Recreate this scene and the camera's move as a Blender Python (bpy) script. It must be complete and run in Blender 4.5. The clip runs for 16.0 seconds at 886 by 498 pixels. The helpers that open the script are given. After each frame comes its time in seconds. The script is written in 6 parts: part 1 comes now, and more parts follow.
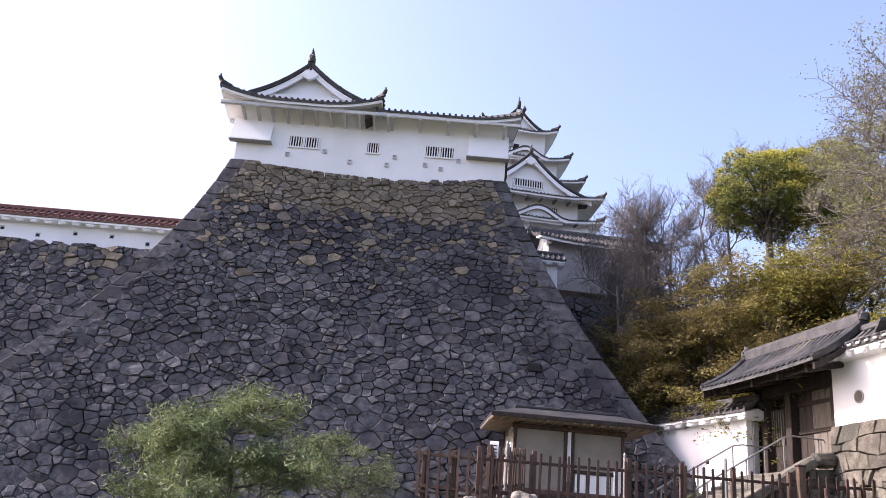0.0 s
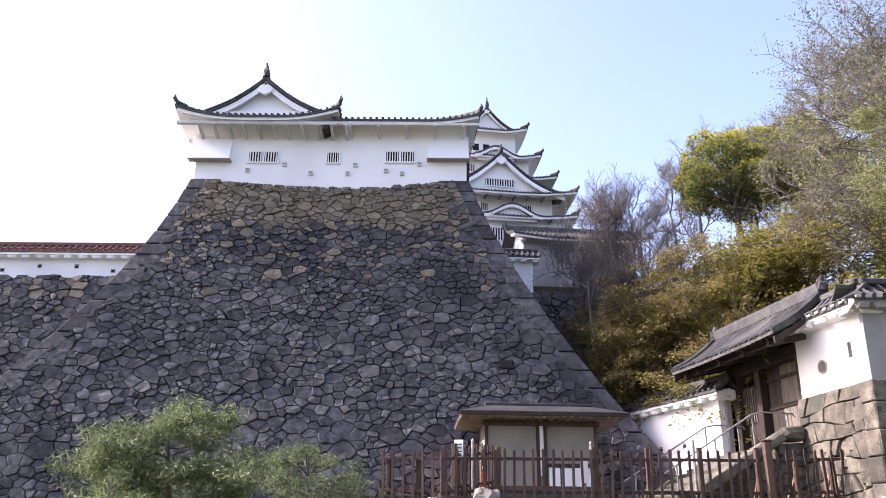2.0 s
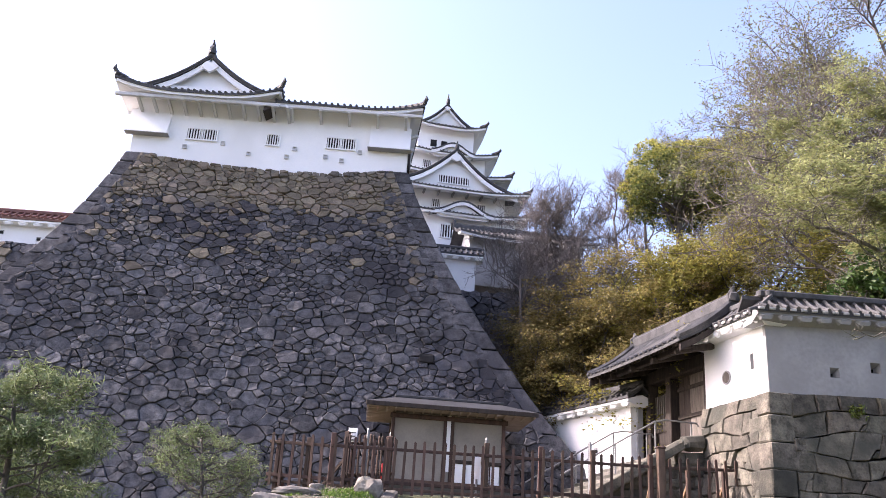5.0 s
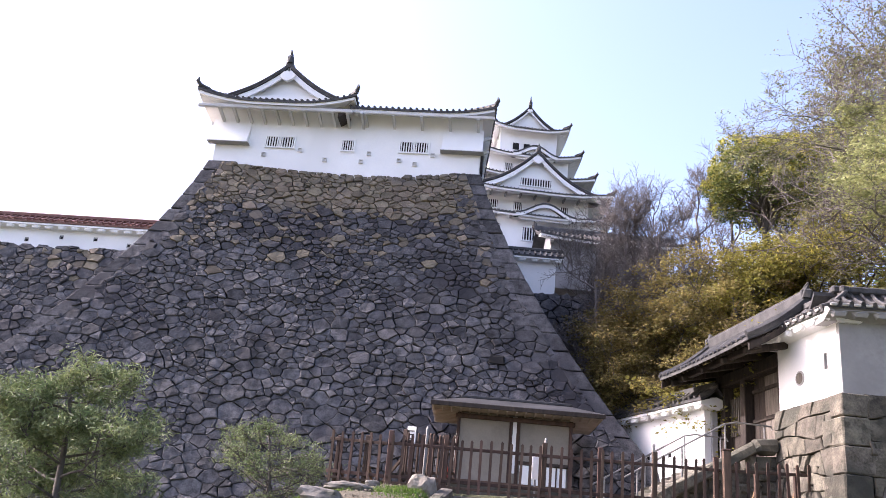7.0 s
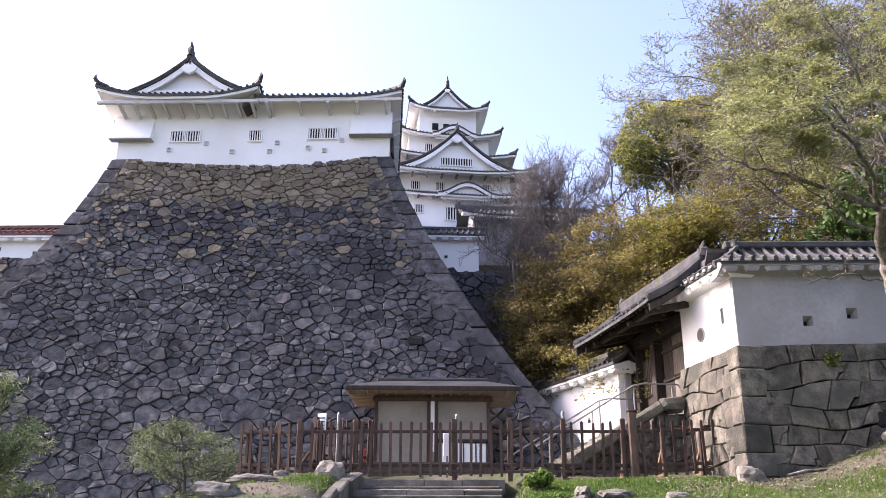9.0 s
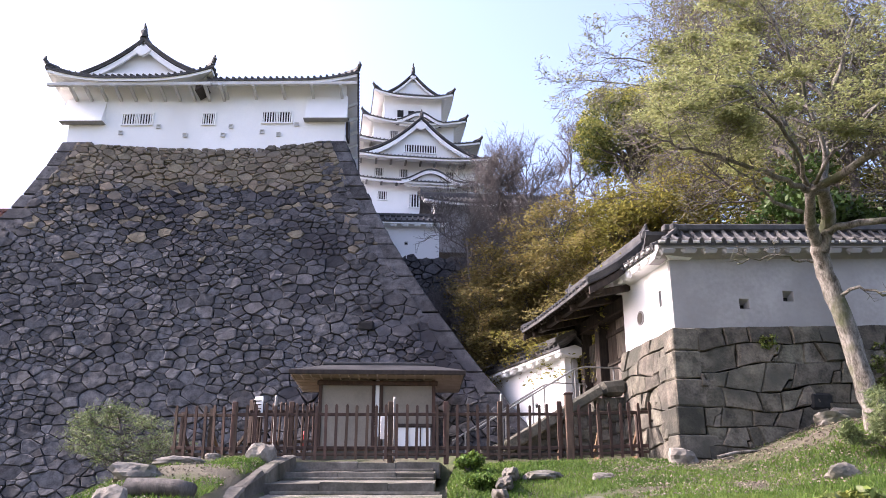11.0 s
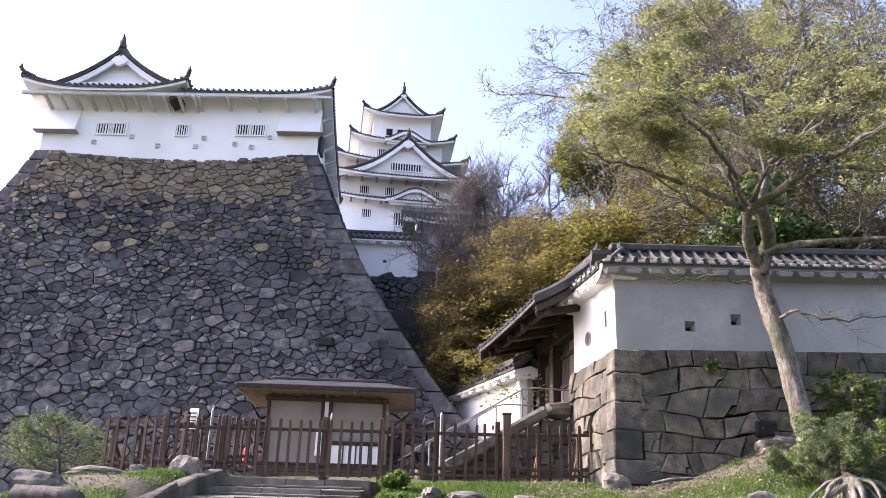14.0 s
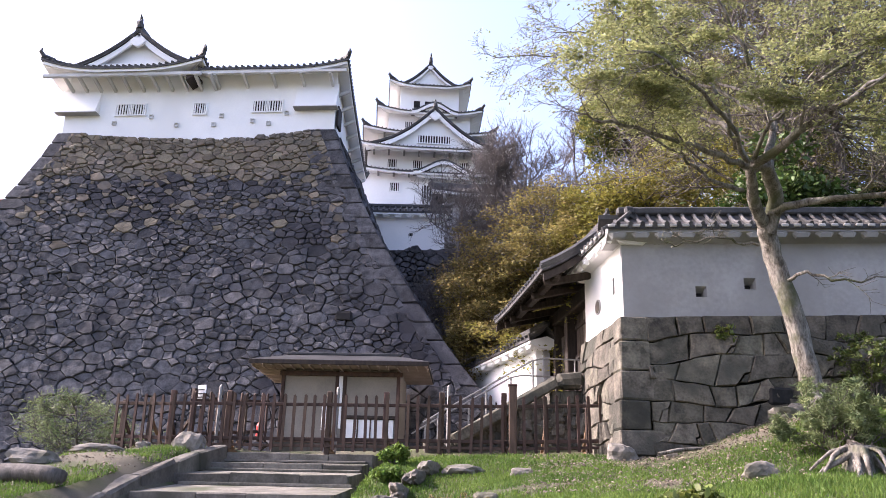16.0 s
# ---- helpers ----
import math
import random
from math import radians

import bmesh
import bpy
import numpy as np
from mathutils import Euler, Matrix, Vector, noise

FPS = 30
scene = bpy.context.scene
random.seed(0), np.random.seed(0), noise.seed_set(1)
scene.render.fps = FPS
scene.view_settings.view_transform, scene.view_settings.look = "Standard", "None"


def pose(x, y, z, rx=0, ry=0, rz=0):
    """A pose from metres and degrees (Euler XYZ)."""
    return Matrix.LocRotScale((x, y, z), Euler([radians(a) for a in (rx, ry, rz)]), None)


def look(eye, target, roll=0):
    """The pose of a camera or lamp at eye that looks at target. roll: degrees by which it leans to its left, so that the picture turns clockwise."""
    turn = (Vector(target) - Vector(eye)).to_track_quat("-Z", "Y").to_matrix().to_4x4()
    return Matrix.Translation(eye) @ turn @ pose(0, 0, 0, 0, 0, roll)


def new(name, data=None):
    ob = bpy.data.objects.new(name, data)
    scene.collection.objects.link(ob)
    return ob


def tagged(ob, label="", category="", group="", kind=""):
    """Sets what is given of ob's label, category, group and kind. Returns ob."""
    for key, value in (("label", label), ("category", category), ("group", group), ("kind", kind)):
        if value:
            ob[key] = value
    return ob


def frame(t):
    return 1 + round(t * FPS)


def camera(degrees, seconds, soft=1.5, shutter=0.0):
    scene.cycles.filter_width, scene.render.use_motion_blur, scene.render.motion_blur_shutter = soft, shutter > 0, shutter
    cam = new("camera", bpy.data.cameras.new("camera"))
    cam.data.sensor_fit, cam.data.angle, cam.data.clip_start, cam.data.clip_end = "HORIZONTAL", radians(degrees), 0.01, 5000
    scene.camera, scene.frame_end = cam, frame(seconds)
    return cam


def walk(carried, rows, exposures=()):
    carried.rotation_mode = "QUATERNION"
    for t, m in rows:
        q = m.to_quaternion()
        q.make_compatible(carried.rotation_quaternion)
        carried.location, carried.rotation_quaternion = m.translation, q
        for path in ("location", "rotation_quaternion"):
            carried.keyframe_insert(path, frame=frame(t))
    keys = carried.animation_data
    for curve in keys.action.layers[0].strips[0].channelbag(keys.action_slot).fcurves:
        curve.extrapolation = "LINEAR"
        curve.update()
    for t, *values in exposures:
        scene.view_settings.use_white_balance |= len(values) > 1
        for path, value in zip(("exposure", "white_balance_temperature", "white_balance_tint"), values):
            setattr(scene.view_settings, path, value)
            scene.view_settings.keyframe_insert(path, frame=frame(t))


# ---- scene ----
cam = camera(54.5, 16.0, soft=0.7)
PATH = [
    (0, (-0.147, -2.304, 2.016), (-0.15, -0.417, 2.68), 4.9),
    (0.5, (0.146, -2.246, 1.959), (0.2, -0.362, 2.63), 2.1),
    (1, (0.432, -2.122, 1.887), (0.528, -0.232, 2.534), 0.3),
    (1.5, (0.83, -2.094, 1.943), (0.854, -0.198, 2.578), 1.7),
    (2, (1.238, -2.075, 1.88), (1.239, -0.195, 2.564), 0.5),
    (2.5, (1.553, -2.002, 1.856), (1.586, -0.124, 2.543), 1.7),
    (3, (1.851, -1.926, 1.818), (1.901, -0.038, 2.479), 0.3),
    (3.5, (2.282, -1.968, 1.846), (2.238, -0.069, 2.473), 3.2),
    (4, (2.521, -1.951, 1.781), (2.576, -0.07, 2.457), 1.7),
    (4.2, (2.676, -1.878, 1.777), (2.747, -0.004, 2.472), 3.1),
    (6.3, (4.018, -1.524, 1.589), (4.032, 0.358, 2.266), 4.3),
    (6.5, (4.114, -1.566, 1.625), (4.016, 0.31, 2.313), 6.1),
    (7, (4.558, -1.474, 1.585), (4.368, 0.395, 2.273), 5.6),
    (7.5, (4.862, -1.302, 1.566), (4.76, 0.56, 2.288), 2.0),
    (8, (5.078, -1.3, 1.557), (5.071, 0.573, 2.256), 0.3),
    (8.5, (5.524, -1.278, 1.555), (5.435, 0.611, 2.205), 2.3),
    (8.7, (5.672, -1.244, 1.589), (5.607, 0.642, 2.25), 0.2),
    (10.8, (6.925, -0.947, 1.389), (6.857, 0.941, 2.045), 1.8),
    (11, (7.038, -0.896, 1.397), (7.015, 0.998, 2.04), 0.1),
    (11.5, (7.36, -0.885, 1.442), (7.325, 1.015, 2.063), 0.1),
    (12, (7.66, -0.765, 1.427), (7.631, 1.132, 2.058), 1.0),
    (12.5, (7.971, -0.566, 1.394), (7.933, 1.317, 2.065), 0.8),
    (13, (8.266, -0.458, 1.371), (8.267, 1.432, 2.025), 0.3),
    (13.5, (8.71, -0.443, 1.409), (8.654, 1.449, 2.055), 2.2),
    (14, (8.908, -0.345, 1.334), (8.853, 1.53, 2.029), 1.9),
    (14.5, (9.259, -0.213, 1.348), (9.175, 1.68, 1.99), -0.6),
    (15, (9.565, -0.145, 1.399), (9.446, 1.76, 1.996), 2.0),
    (15.5, (9.85, -0.034, 1.412), (9.681, 1.88, 1.969), 1.3),
    (16, (10.103, 0.205, 1.428), (9.934, 2.094, 2.063), 1.5),
]
walk(cam, [(t, look(e, g, r)) for t, e, g, r in PATH], exposures=[(0, 1.46, 6360, 27), (2, 1.73, 6360, 27), (3, 1.78, 6360, 27), (7, 1.81, 6360, 27), (8.5, 1.74, 6360, 27), (11, 1.81, 6360, 27), (16, 1.82, 6400, 27)])

# ---------------------------------------------------------------- light
world = bpy.data.worlds.new("sky")
scene.world = world
world.use_nodes = True
SUN_TO = Vector((-0.80, 0.11, 0.60)).normalized()
sky = world.node_tree.nodes.new("ShaderNodeTexSky")
sky.sky_type = "NISHITA"
sky.sun_disc = False
sky.sun_elevation = math.asin(SUN_TO.z)
sky.sun_rotation = math.atan2(SUN_TO.x, SUN_TO.y)
sky.air_density, sky.dust_density, sky.ozone_density = 1.0, 3.6, 1.0
background = world.node_tree.nodes["Background"]
world.node_tree.links.new(sky.outputs[0], background.inputs[0])
background.inputs[1].default_value = 0.15
sun = new("sun", bpy.data.lights.new("sun", "SUN"))
sun.data.energy, sun.data.angle, sun.data.color = 3.2, radians(0.6), (1.0, 0.95, 0.87)
sun.matrix_world = look(SUN_TO * 200, (0, 0, 0))


# ---------------------------------------------------------------- materials
def material(name, c1, c2, scale=4.0, rough=0.85, bump=0.3, fine=30.0, vary=0.0, by="", third=None, spec=0.3,
             stretch=(1, 1, 1), metallic=0.0, translucent=0.0, bump_distance=0.02, patch=0.0):
    """Two colours mixed by noise at two scales, fine relief, and a value shift piece by piece."""
    m = bpy.data.materials.new(name)
    m.use_nodes = True
    n, l = m.node_tree.nodes, m.node_tree.links
    bsdf = n["Principled BSDF"]
    where = n.new("ShaderNodeTexCoord")
    mapping = n.new("ShaderNodeMapping")
    mapping.inputs["Scale"].default_value = stretch
    geo = n.new("ShaderNodeNewGeometry")
    l.new(geo.outputs["Position"], mapping.inputs[0])
    big = n.new("ShaderNodeTexNoise")
    big.inputs["Scale"].default_value, big.inputs["Detail"].default_value = scale, 5
    small = n.new("ShaderNodeTexNoise")
    small.inputs["Scale"].default_value, small.inputs["Detail"].default_value = fine, 6
    for tex in (big, small):
        l.new(mapping.outputs[0], tex.inputs["Vector"])
    ramp = n.new("ShaderNodeValToRGB")
    ramp.color_ramp.elements[0].position, ramp.color_ramp.elements[1].position = 0.36, 0.64
    ramp.color_ramp.elements[0].color, ramp.color_ramp.elements[1].color = (*c1, 1), (*c2, 1)
    add = n.new("ShaderNodeMath")
    add.operation = "MULTIPLY_ADD"
    add.inputs[1].default_value = 0.35
    l.new(small.outputs[0], add.inputs[0])
    scaled = n.new("ShaderNodeMath")
    scaled.operation = "MULTIPLY"
    scaled.inputs[1].default_value = 0.65
    l.new(big.outputs[0], scaled.inputs[0])
    l.new(scaled.outputs[0], add.inputs[2])
    l.new(add.outputs[0], ramp.inputs[0])
    colour = ramp.outputs[0]
    if third:
        patches = n.new("ShaderNodeTexNoise")
        patches.inputs["Scale"].default_value, patches.inputs["Detail"].default_value = patch or scale * 0.35, 3
        l.new(geo.outputs["Position"], patches.inputs["Vector"])
        edge = n.new("ShaderNodeValToRGB")
        edge.color_ramp.elements[0].position, edge.color_ramp.elements[1].position = 0.5, 0.66
        l.new(patches.outputs[0], edge.inputs[0])
        mix = n.new("ShaderNodeMixRGB")
        mix.inputs[2].default_value = (*third, 1)
        l.new(edge.outputs[0], mix.inputs[0])
        l.new(colour, mix.inputs[1])
        colour = mix.outputs[0]
    if vary:
        hsv = n.new("ShaderNodeHueSaturation")
        span = n.new("ShaderNodeMapRange")
        span.inputs["To Min"].default_value, span.inputs["To Max"].default_value = 1 - vary, 1 + vary
        if by == "object":
            info = n.new("ShaderNodeObjectInfo")
            l.new(info.outputs["Random"], span.inputs[0])
        else:
            l.new(geo.outputs["Random Per Island"], span.inputs[0])
        l.new(span.outputs[0], hsv.inputs["Value"])
        hue = n.new("ShaderNodeMapRange")
        hue.inputs["To Min"].default_value, hue.inputs["To Max"].default_value = 0.5 - vary * 0.045, 0.5 + vary * 0.045
        wrap = n.new("ShaderNodeMath")
        wrap.operation = "FRACT"
        seven = n.new("ShaderNodeMath")
        seven.operation = "MULTIPLY"
        seven.inputs[1].default_value = 7.3
        l.new(span.inputs[0].links[0].from_socket, seven.inputs[0])
        l.new(seven.outputs[0], wrap.inputs[0])
        l.new(wrap.outputs[0], hue.inputs[0])
        l.new(hue.outputs[0], hsv.inputs["Hue"])
        l.new(colour, hsv.inputs["Color"])
        colour = hsv.outputs[0]
    l.new(colour, bsdf.inputs["Base Color"])
    bsdf.inputs["Roughness"].default_value = rough
    bsdf.inputs["Metallic"].default_value = metallic
    bsdf.inputs["Specular IOR Level"].default_value = spec
    if bump:
        rel = n.new("ShaderNodeBump")
        rel.inputs["Strength"].default_value, rel.inputs["Distance"].default_value = bump, bump_distance
        l.new(add.outputs[0], rel.inputs["Height"])
        l.new(rel.outputs[0], bsdf.inputs["Normal"])
    if translucent:
        tr = n.new("ShaderNodeBsdfTranslucent")
        l.new(colour, tr.inputs[0])
        both = n.new("ShaderNodeMixShader")
        both.inputs[0].default_value = translucent
        l.new(bsdf.outputs[0], both.inputs[1])
        l.new(tr.outputs[0], both.inputs[2])
        l.new(both.outputs[0], n["Material Output"].inputs[0])
    return m


STONE = material("stone", (0.034, 0.034, 0.038), (0.118, 0.116, 0.123), 4.2, 0.95, 0.9, 20, 0.36, "object", (0.044, 0.043, 0.05), bump_distance=0.06, patch=0.33)
STONE_REST = material("stone_rest", (0.034, 0.034, 0.038), (0.118, 0.116, 0.123), 4.2, 0.95, 0.9, 20, 0.36, "island", (0.044, 0.043, 0.05), bump_distance=0.06, patch=0.33)
TAN_REST = material("stone_tan", (0.105, 0.089, 0.068), (0.20, 0.168, 0.126), 2.0, 0.92, 0.55, 16, 0.3, "island", (0.12, 0.108, 0.095), bump_distance=0.04)
GRANITE = material("granite_blocks", (0.05, 0.046, 0.037), (0.165, 0.148, 0.116), 3.4, 0.92, 1.0, 18, 0.3, "object", (0.055, 0.054, 0.044), bump_distance=0.06, patch=0.8)
GRANITE_REST = material("granite_rest", (0.05, 0.046, 0.037), (0.165, 0.148, 0.116), 3.4, 0.92, 1.0, 18, 0.3, "island", (0.055, 0.054, 0.044), bump_distance=0.06, patch=0.8)
JOINT = material("joint_earth", (0.018, 0.017, 0.018), (0.042, 0.04, 0.04), 6, 0.95, 0.5, 30)
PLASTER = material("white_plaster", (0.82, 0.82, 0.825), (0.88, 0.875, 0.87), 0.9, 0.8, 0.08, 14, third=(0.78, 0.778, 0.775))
# Weather-patched plaster whose low overall tone stands in for shade.
PLASTER_OLD_SHADED = material("old_plaster", (0.27, 0.264, 0.263), (0.37, 0.364, 0.363), 0.8, 0.85, 0.12, 9, third=(0.24, 0.233, 0.23))
# Plaster greyed to stand for shade under the eaves and in loopholes.
PLASTER_SHADED = material("greyed_plaster", (0.5, 0.495, 0.49), (0.62, 0.615, 0.61), 1.2, 0.85, 0.1, 12, third=(0.44, 0.43, 0.425))
TILE = material("roof_tile", (0.035, 0.035, 0.037), (0.085, 0.083, 0.083), 3, 0.6, 0.4, 25, 0.3, "object", third=(0.12, 0.112, 0.104))
TILE_REST = material("roof_tile_slab", (0.035, 0.035, 0.037), (0.085, 0.083, 0.083), 3, 0.6, 0.4, 25)
TILE_WARM = material("reddish_tile", (0.12, 0.055, 0.045), (0.19, 0.09, 0.075), 3, 0.6, 0.4, 25, 0.25, "object")
MORTAR = material("tile_mortar", (0.3, 0.29, 0.275), (0.52, 0.505, 0.48), 5, 0.9, 0.4, 30)
WOOD_DARK = material("dark_timber", (0.018, 0.014, 0.012), (0.05, 0.037, 0.029), 4, 0.75, 0.5, 40, stretch=(3, 3, 0.6))
WOOD_GREY = material("weathered_timber", (0.09, 0.075, 0.062), (0.19, 0.165, 0.14), 4, 0.85, 0.5, 40, stretch=(4, 4, 0.5))
WOOD_RED = material("red_brown_fence_wood", (0.04, 0.025, 0.019), (0.095, 0.058, 0.043), 3, 0.78, 0.45, 45, 0.3, "object", stretch=(3, 3, 0.7))
WOOD_PALE = material("pale_brown_wood", (0.13, 0.08, 0.045), (0.23, 0.145, 0.08), 3, 0.7, 0.3, 40, 0.15, "object")
SOFFIT = material("pale_soffit_boards", (0.28, 0.22, 0.18), (0.39, 0.31, 0.26), 3, 0.8, 0.3, 40)
HUT_WALL = material("beige_hut_wall", (0.20, 0.178, 0.15), (0.265, 0.238, 0.202), 1.5, 0.85, 0.1, 20)
HUT_ROOF = material("grey_sheet_roof", (0.026, 0.026, 0.027), (0.06, 0.059, 0.06), 2, 0.55, 0.2, 20)
WHITE_BOARD = material("white_board", (0.76, 0.75, 0.73), (0.82, 0.81, 0.8), 2, 0.6, 0.05, 20)
RED = material("red_paint", (0.45, 0.03, 0.025), (0.6, 0.05, 0.04), 3, 0.45, 0.05, 20)
STEEL = material("galvanised_pipe", (0.17, 0.165, 0.16), (0.27, 0.262, 0.25), 6, 0.5, 0.1, 40, metallic=0.4)
BLACK = material("dark_opening", (0.012, 0.012, 0.013), (0.025, 0.024, 0.024), 4, 0.9, 0.1, 20)
ROCK = material("weathered_rock", (0.10, 0.09, 0.078), (0.25, 0.228, 0.198), 3, 0.95, 0.9, 14, third=(0.08, 0.08, 0.055), bump_distance=0.05)
STEP = material("step_stone", (0.066, 0.06, 0.05), (0.16, 0.146, 0.124), 2.5, 0.92, 0.8, 18, 0.25, "object", third=(0.06, 0.058, 0.043))
# Worn treads, made lighter than STEP to put sunlight into the colour.
TREAD = material("worn_tread", (0.078, 0.074, 0.059), (0.20, 0.185, 0.154), 2.4, 0.95, 0.9, 15, 0.15, "object", third=(0.055, 0.064, 0.033))
BARK = material("grey_bark", (0.05, 0.043, 0.034), (0.235, 0.215, 0.188), 4, 0.92, 1.0, 16, stretch=(2.0, 2.0, 0.8), third=(0.075, 0.08, 0.042), bump_distance=0.04, patch=1.9)
BARK_DARK = material("dark_bark", (0.055, 0.049, 0.045), (0.12, 0.108, 0.098), 5, 0.92, 0.8, 25, stretch=(2, 2, 0.5), bump_distance=0.03)
BARK_GREY = material("grey_twigs", (0.085, 0.074, 0.07), (0.16, 0.142, 0.135), 5, 0.92, 0.5, 25, stretch=(2, 2, 0.5))
LEAF_SPRING = material("spring_leaves", (0.175, 0.19, 0.072), (0.315, 0.33, 0.145), 0.9, 0.6, 0, 8, 0.35, "island", translucent=0.5)
LEAF_GOLD = material("golden_leaves", (0.145, 0.12, 0.042), (0.28, 0.235, 0.085), 0.7, 0.6, 0, 6, 0.35, "island", third=(0.14, 0.10, 0.048), translucent=0.48)
LEAF_OLIVE = material("olive_yellow_leaves", (0.16, 0.152, 0.034), (0.31, 0.285, 0.072), 0.8, 0.6, 0, 7, 0.35, "island", third=(0.175, 0.15, 0.04), translucent=0.5)
LEAF_BUD = material("pale_opening_buds", (0.13, 0.13, 0.06), (0.22, 0.215, 0.11), 0.9, 0.6, 0, 8, 0.35, "island", translucent=0.4)
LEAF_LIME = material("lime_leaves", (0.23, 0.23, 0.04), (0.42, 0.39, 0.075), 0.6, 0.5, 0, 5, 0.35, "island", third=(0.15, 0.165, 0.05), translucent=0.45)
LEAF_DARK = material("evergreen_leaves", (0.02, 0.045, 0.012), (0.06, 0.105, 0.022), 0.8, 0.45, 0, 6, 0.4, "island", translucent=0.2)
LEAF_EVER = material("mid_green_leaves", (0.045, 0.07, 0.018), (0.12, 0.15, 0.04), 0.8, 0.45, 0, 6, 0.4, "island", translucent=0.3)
LEAF_PINE = material("pine_needles", (0.07, 0.105, 0.042), (0.19, 0.225, 0.10), 1.2, 0.6, 0, 9, 0.4, "island", translucent=0.3)
LEAF_SHRUB = material("shrub_leaves", (0.07, 0.11, 0.02), (0.19, 0.21, 0.05), 2.5, 0.45, 0, 12, 0.4, "island", translucent=0.25)
GRASS = material("grass_blades", (0.05, 0.105, 0.014), (0.12, 0.185, 0.034), 0.7, 0.7, 0, 7, 0.35, "island", translucent=0.35)
LITTER = material("dry_litter", (0.07, 0.055, 0.038), (0.24, 0.205, 0.155), 3, 0.9, 0, 20, 0.5, "island")
GROUND = material("grassy_earth", (0.04, 0.058, 0.017), (0.088, 0.08, 0.046), 1.6, 0.95, 1.0, 26, third=(0.10, 0.088, 0.062), bump_distance=0.08, patch=0.5)


# ---------------------------------------------------------------- mesh helpers
def mesh_object(name, bm, mats, parent=None, smooth=False):
    me = bpy.data.meshes.new(name)
    bm.normal_update()
    bm.to_mesh(me)
    bm.free()
    for m in mats if isinstance(mats, (list, tuple)) else [mats]:
        me.materials.append(m)
    if smooth:
        me.shade_smooth()
    ob = new(name, me)
    if parent:
        ob.parent = parent
    return ob


def part(name, bm, mat, parent, label="", smooth=False):
    ob = mesh_object(name, bm, mat, parent, smooth)
    if label:
        ob["label"] = label
    return ob


def again(ob, m, parent=None):
    """Another object on the same mesh."""
    o = new(ob.name.split(".")[0], ob.data)
    o.parent = parent or ob.parent
    o.matrix_basis = m
    return o


def thing(name, m, label, category, group="", kind=""):
    ob = new(name)
    ob.empty_display_size = 0.2
    ob.matrix_world = m
    return tagged(ob, label, category, group, kind)


def raw_object(name, verts, faces, mat, parent=None, smooth=False):
    me = bpy.data.meshes.new(name)
    me.from_pydata(verts, [], faces)
    me.materials.append(mat)
    if smooth:
        me.shade_smooth()
    ob = new(name, me)
    if parent:
        ob.parent = parent
    return ob


def box(bm, c, s, m=None, bevel=0.0):
    made = bmesh.ops.create_cube(bm, size=1.0, matrix=Matrix.Translation(c) @ Matrix.Diagonal((*s, 1)))
    vs = made["verts"]
    if bevel:
        es = list({e for v in vs for e in v.link_edges})
        out = bmesh.ops.bevel(bm, geom=es, offset=bevel, segments=1, affect="EDGES")
        vs = list({v for f in out["faces"] for v in f.verts} | {v for v in vs if v.is_valid})
    if m is not None:
        bmesh.ops.transform(bm, matrix=m, verts=[v for v in vs if v.is_valid])
    return vs


def boxes(*items, bevel=0.0):
    bm = bmesh.new()
    for c, s in items:
        box(bm, c, s, None, bevel)
    return bm


def span_box(bm, a, b, w, h, up=(0, 0, 1), bevel=0.0):
    """A beam from a to b, w wide and h high."""
    a, b = Vector(a), Vector(b)
    d = b - a
    z = d.normalized()
    x = Vector(up).cross(z)
    x = x.normalized() if x.length > 1e-4 else Vector((1, 0, 0))
    y = z.cross(x)
    m = Matrix((x, y, z)).transposed().to_4x4()
    m.translation = (a + b) / 2
    return box(bm, (0, 0, 0), (w, h, d.length), m, bevel)


def tube(bm, points, radii, sides=6, cap=True):
    rings = []
    n = len(points)
    for i, p in enumerate(points):
        p = Vector(p)
        d = (Vector(points[min(i + 1, n - 1)]) - Vector(points[max(i - 1, 0)])).normalized()
        x = d.cross(Vector((0.31, 0.17, 0.93)))
        x = x.normalized() if x.length > 1e-3 else Vector((1, 0, 0))
        y = d.cross(x)
        r = radii[i] if isinstance(radii, (list, tuple)) else radii
        rings.append([bm.verts.new(p + (x * math.cos(a) + y * math.sin(a)) * r) for a in (2 * math.pi * k / sides for k in range(sides))])
    for r0, r1 in zip(rings, rings[1:]):
        for k in range(sides):
            bm.faces.new((r0[k], r0[(k + 1) % sides], r1[(k + 1) % sides], r1[k]))
    if cap:
        bm.faces.new(rings[0][::-1])
        bm.faces.new(rings[-1])


def prism(bm, outline, axis, lo, hi):
    """A flat outline (pairs) drawn out along one axis: 'x' takes (y, z), 'y' takes (x, z), 'z' takes (x, y)."""
    def at(p, h):
        return {"x": (h, p[0], p[1]), "y": (p[0], h, p[1]), "z": (p[0], p[1], h)}[axis]
    a = [bm.verts.new(at(p, lo)) for p in outline]
    b = [bm.verts.new(at(p, hi)) for p in outline]
    n = len(a)
    fs = [bm.faces.new((a[i], a[(i + 1) % n], b[(i + 1) % n], b[i])) for i in range(n)]
    fs += [bm.faces.new(a[::-1]), bm.faces.new(b)]
    bmesh.ops.recalc_face_normals(bm, faces=fs)


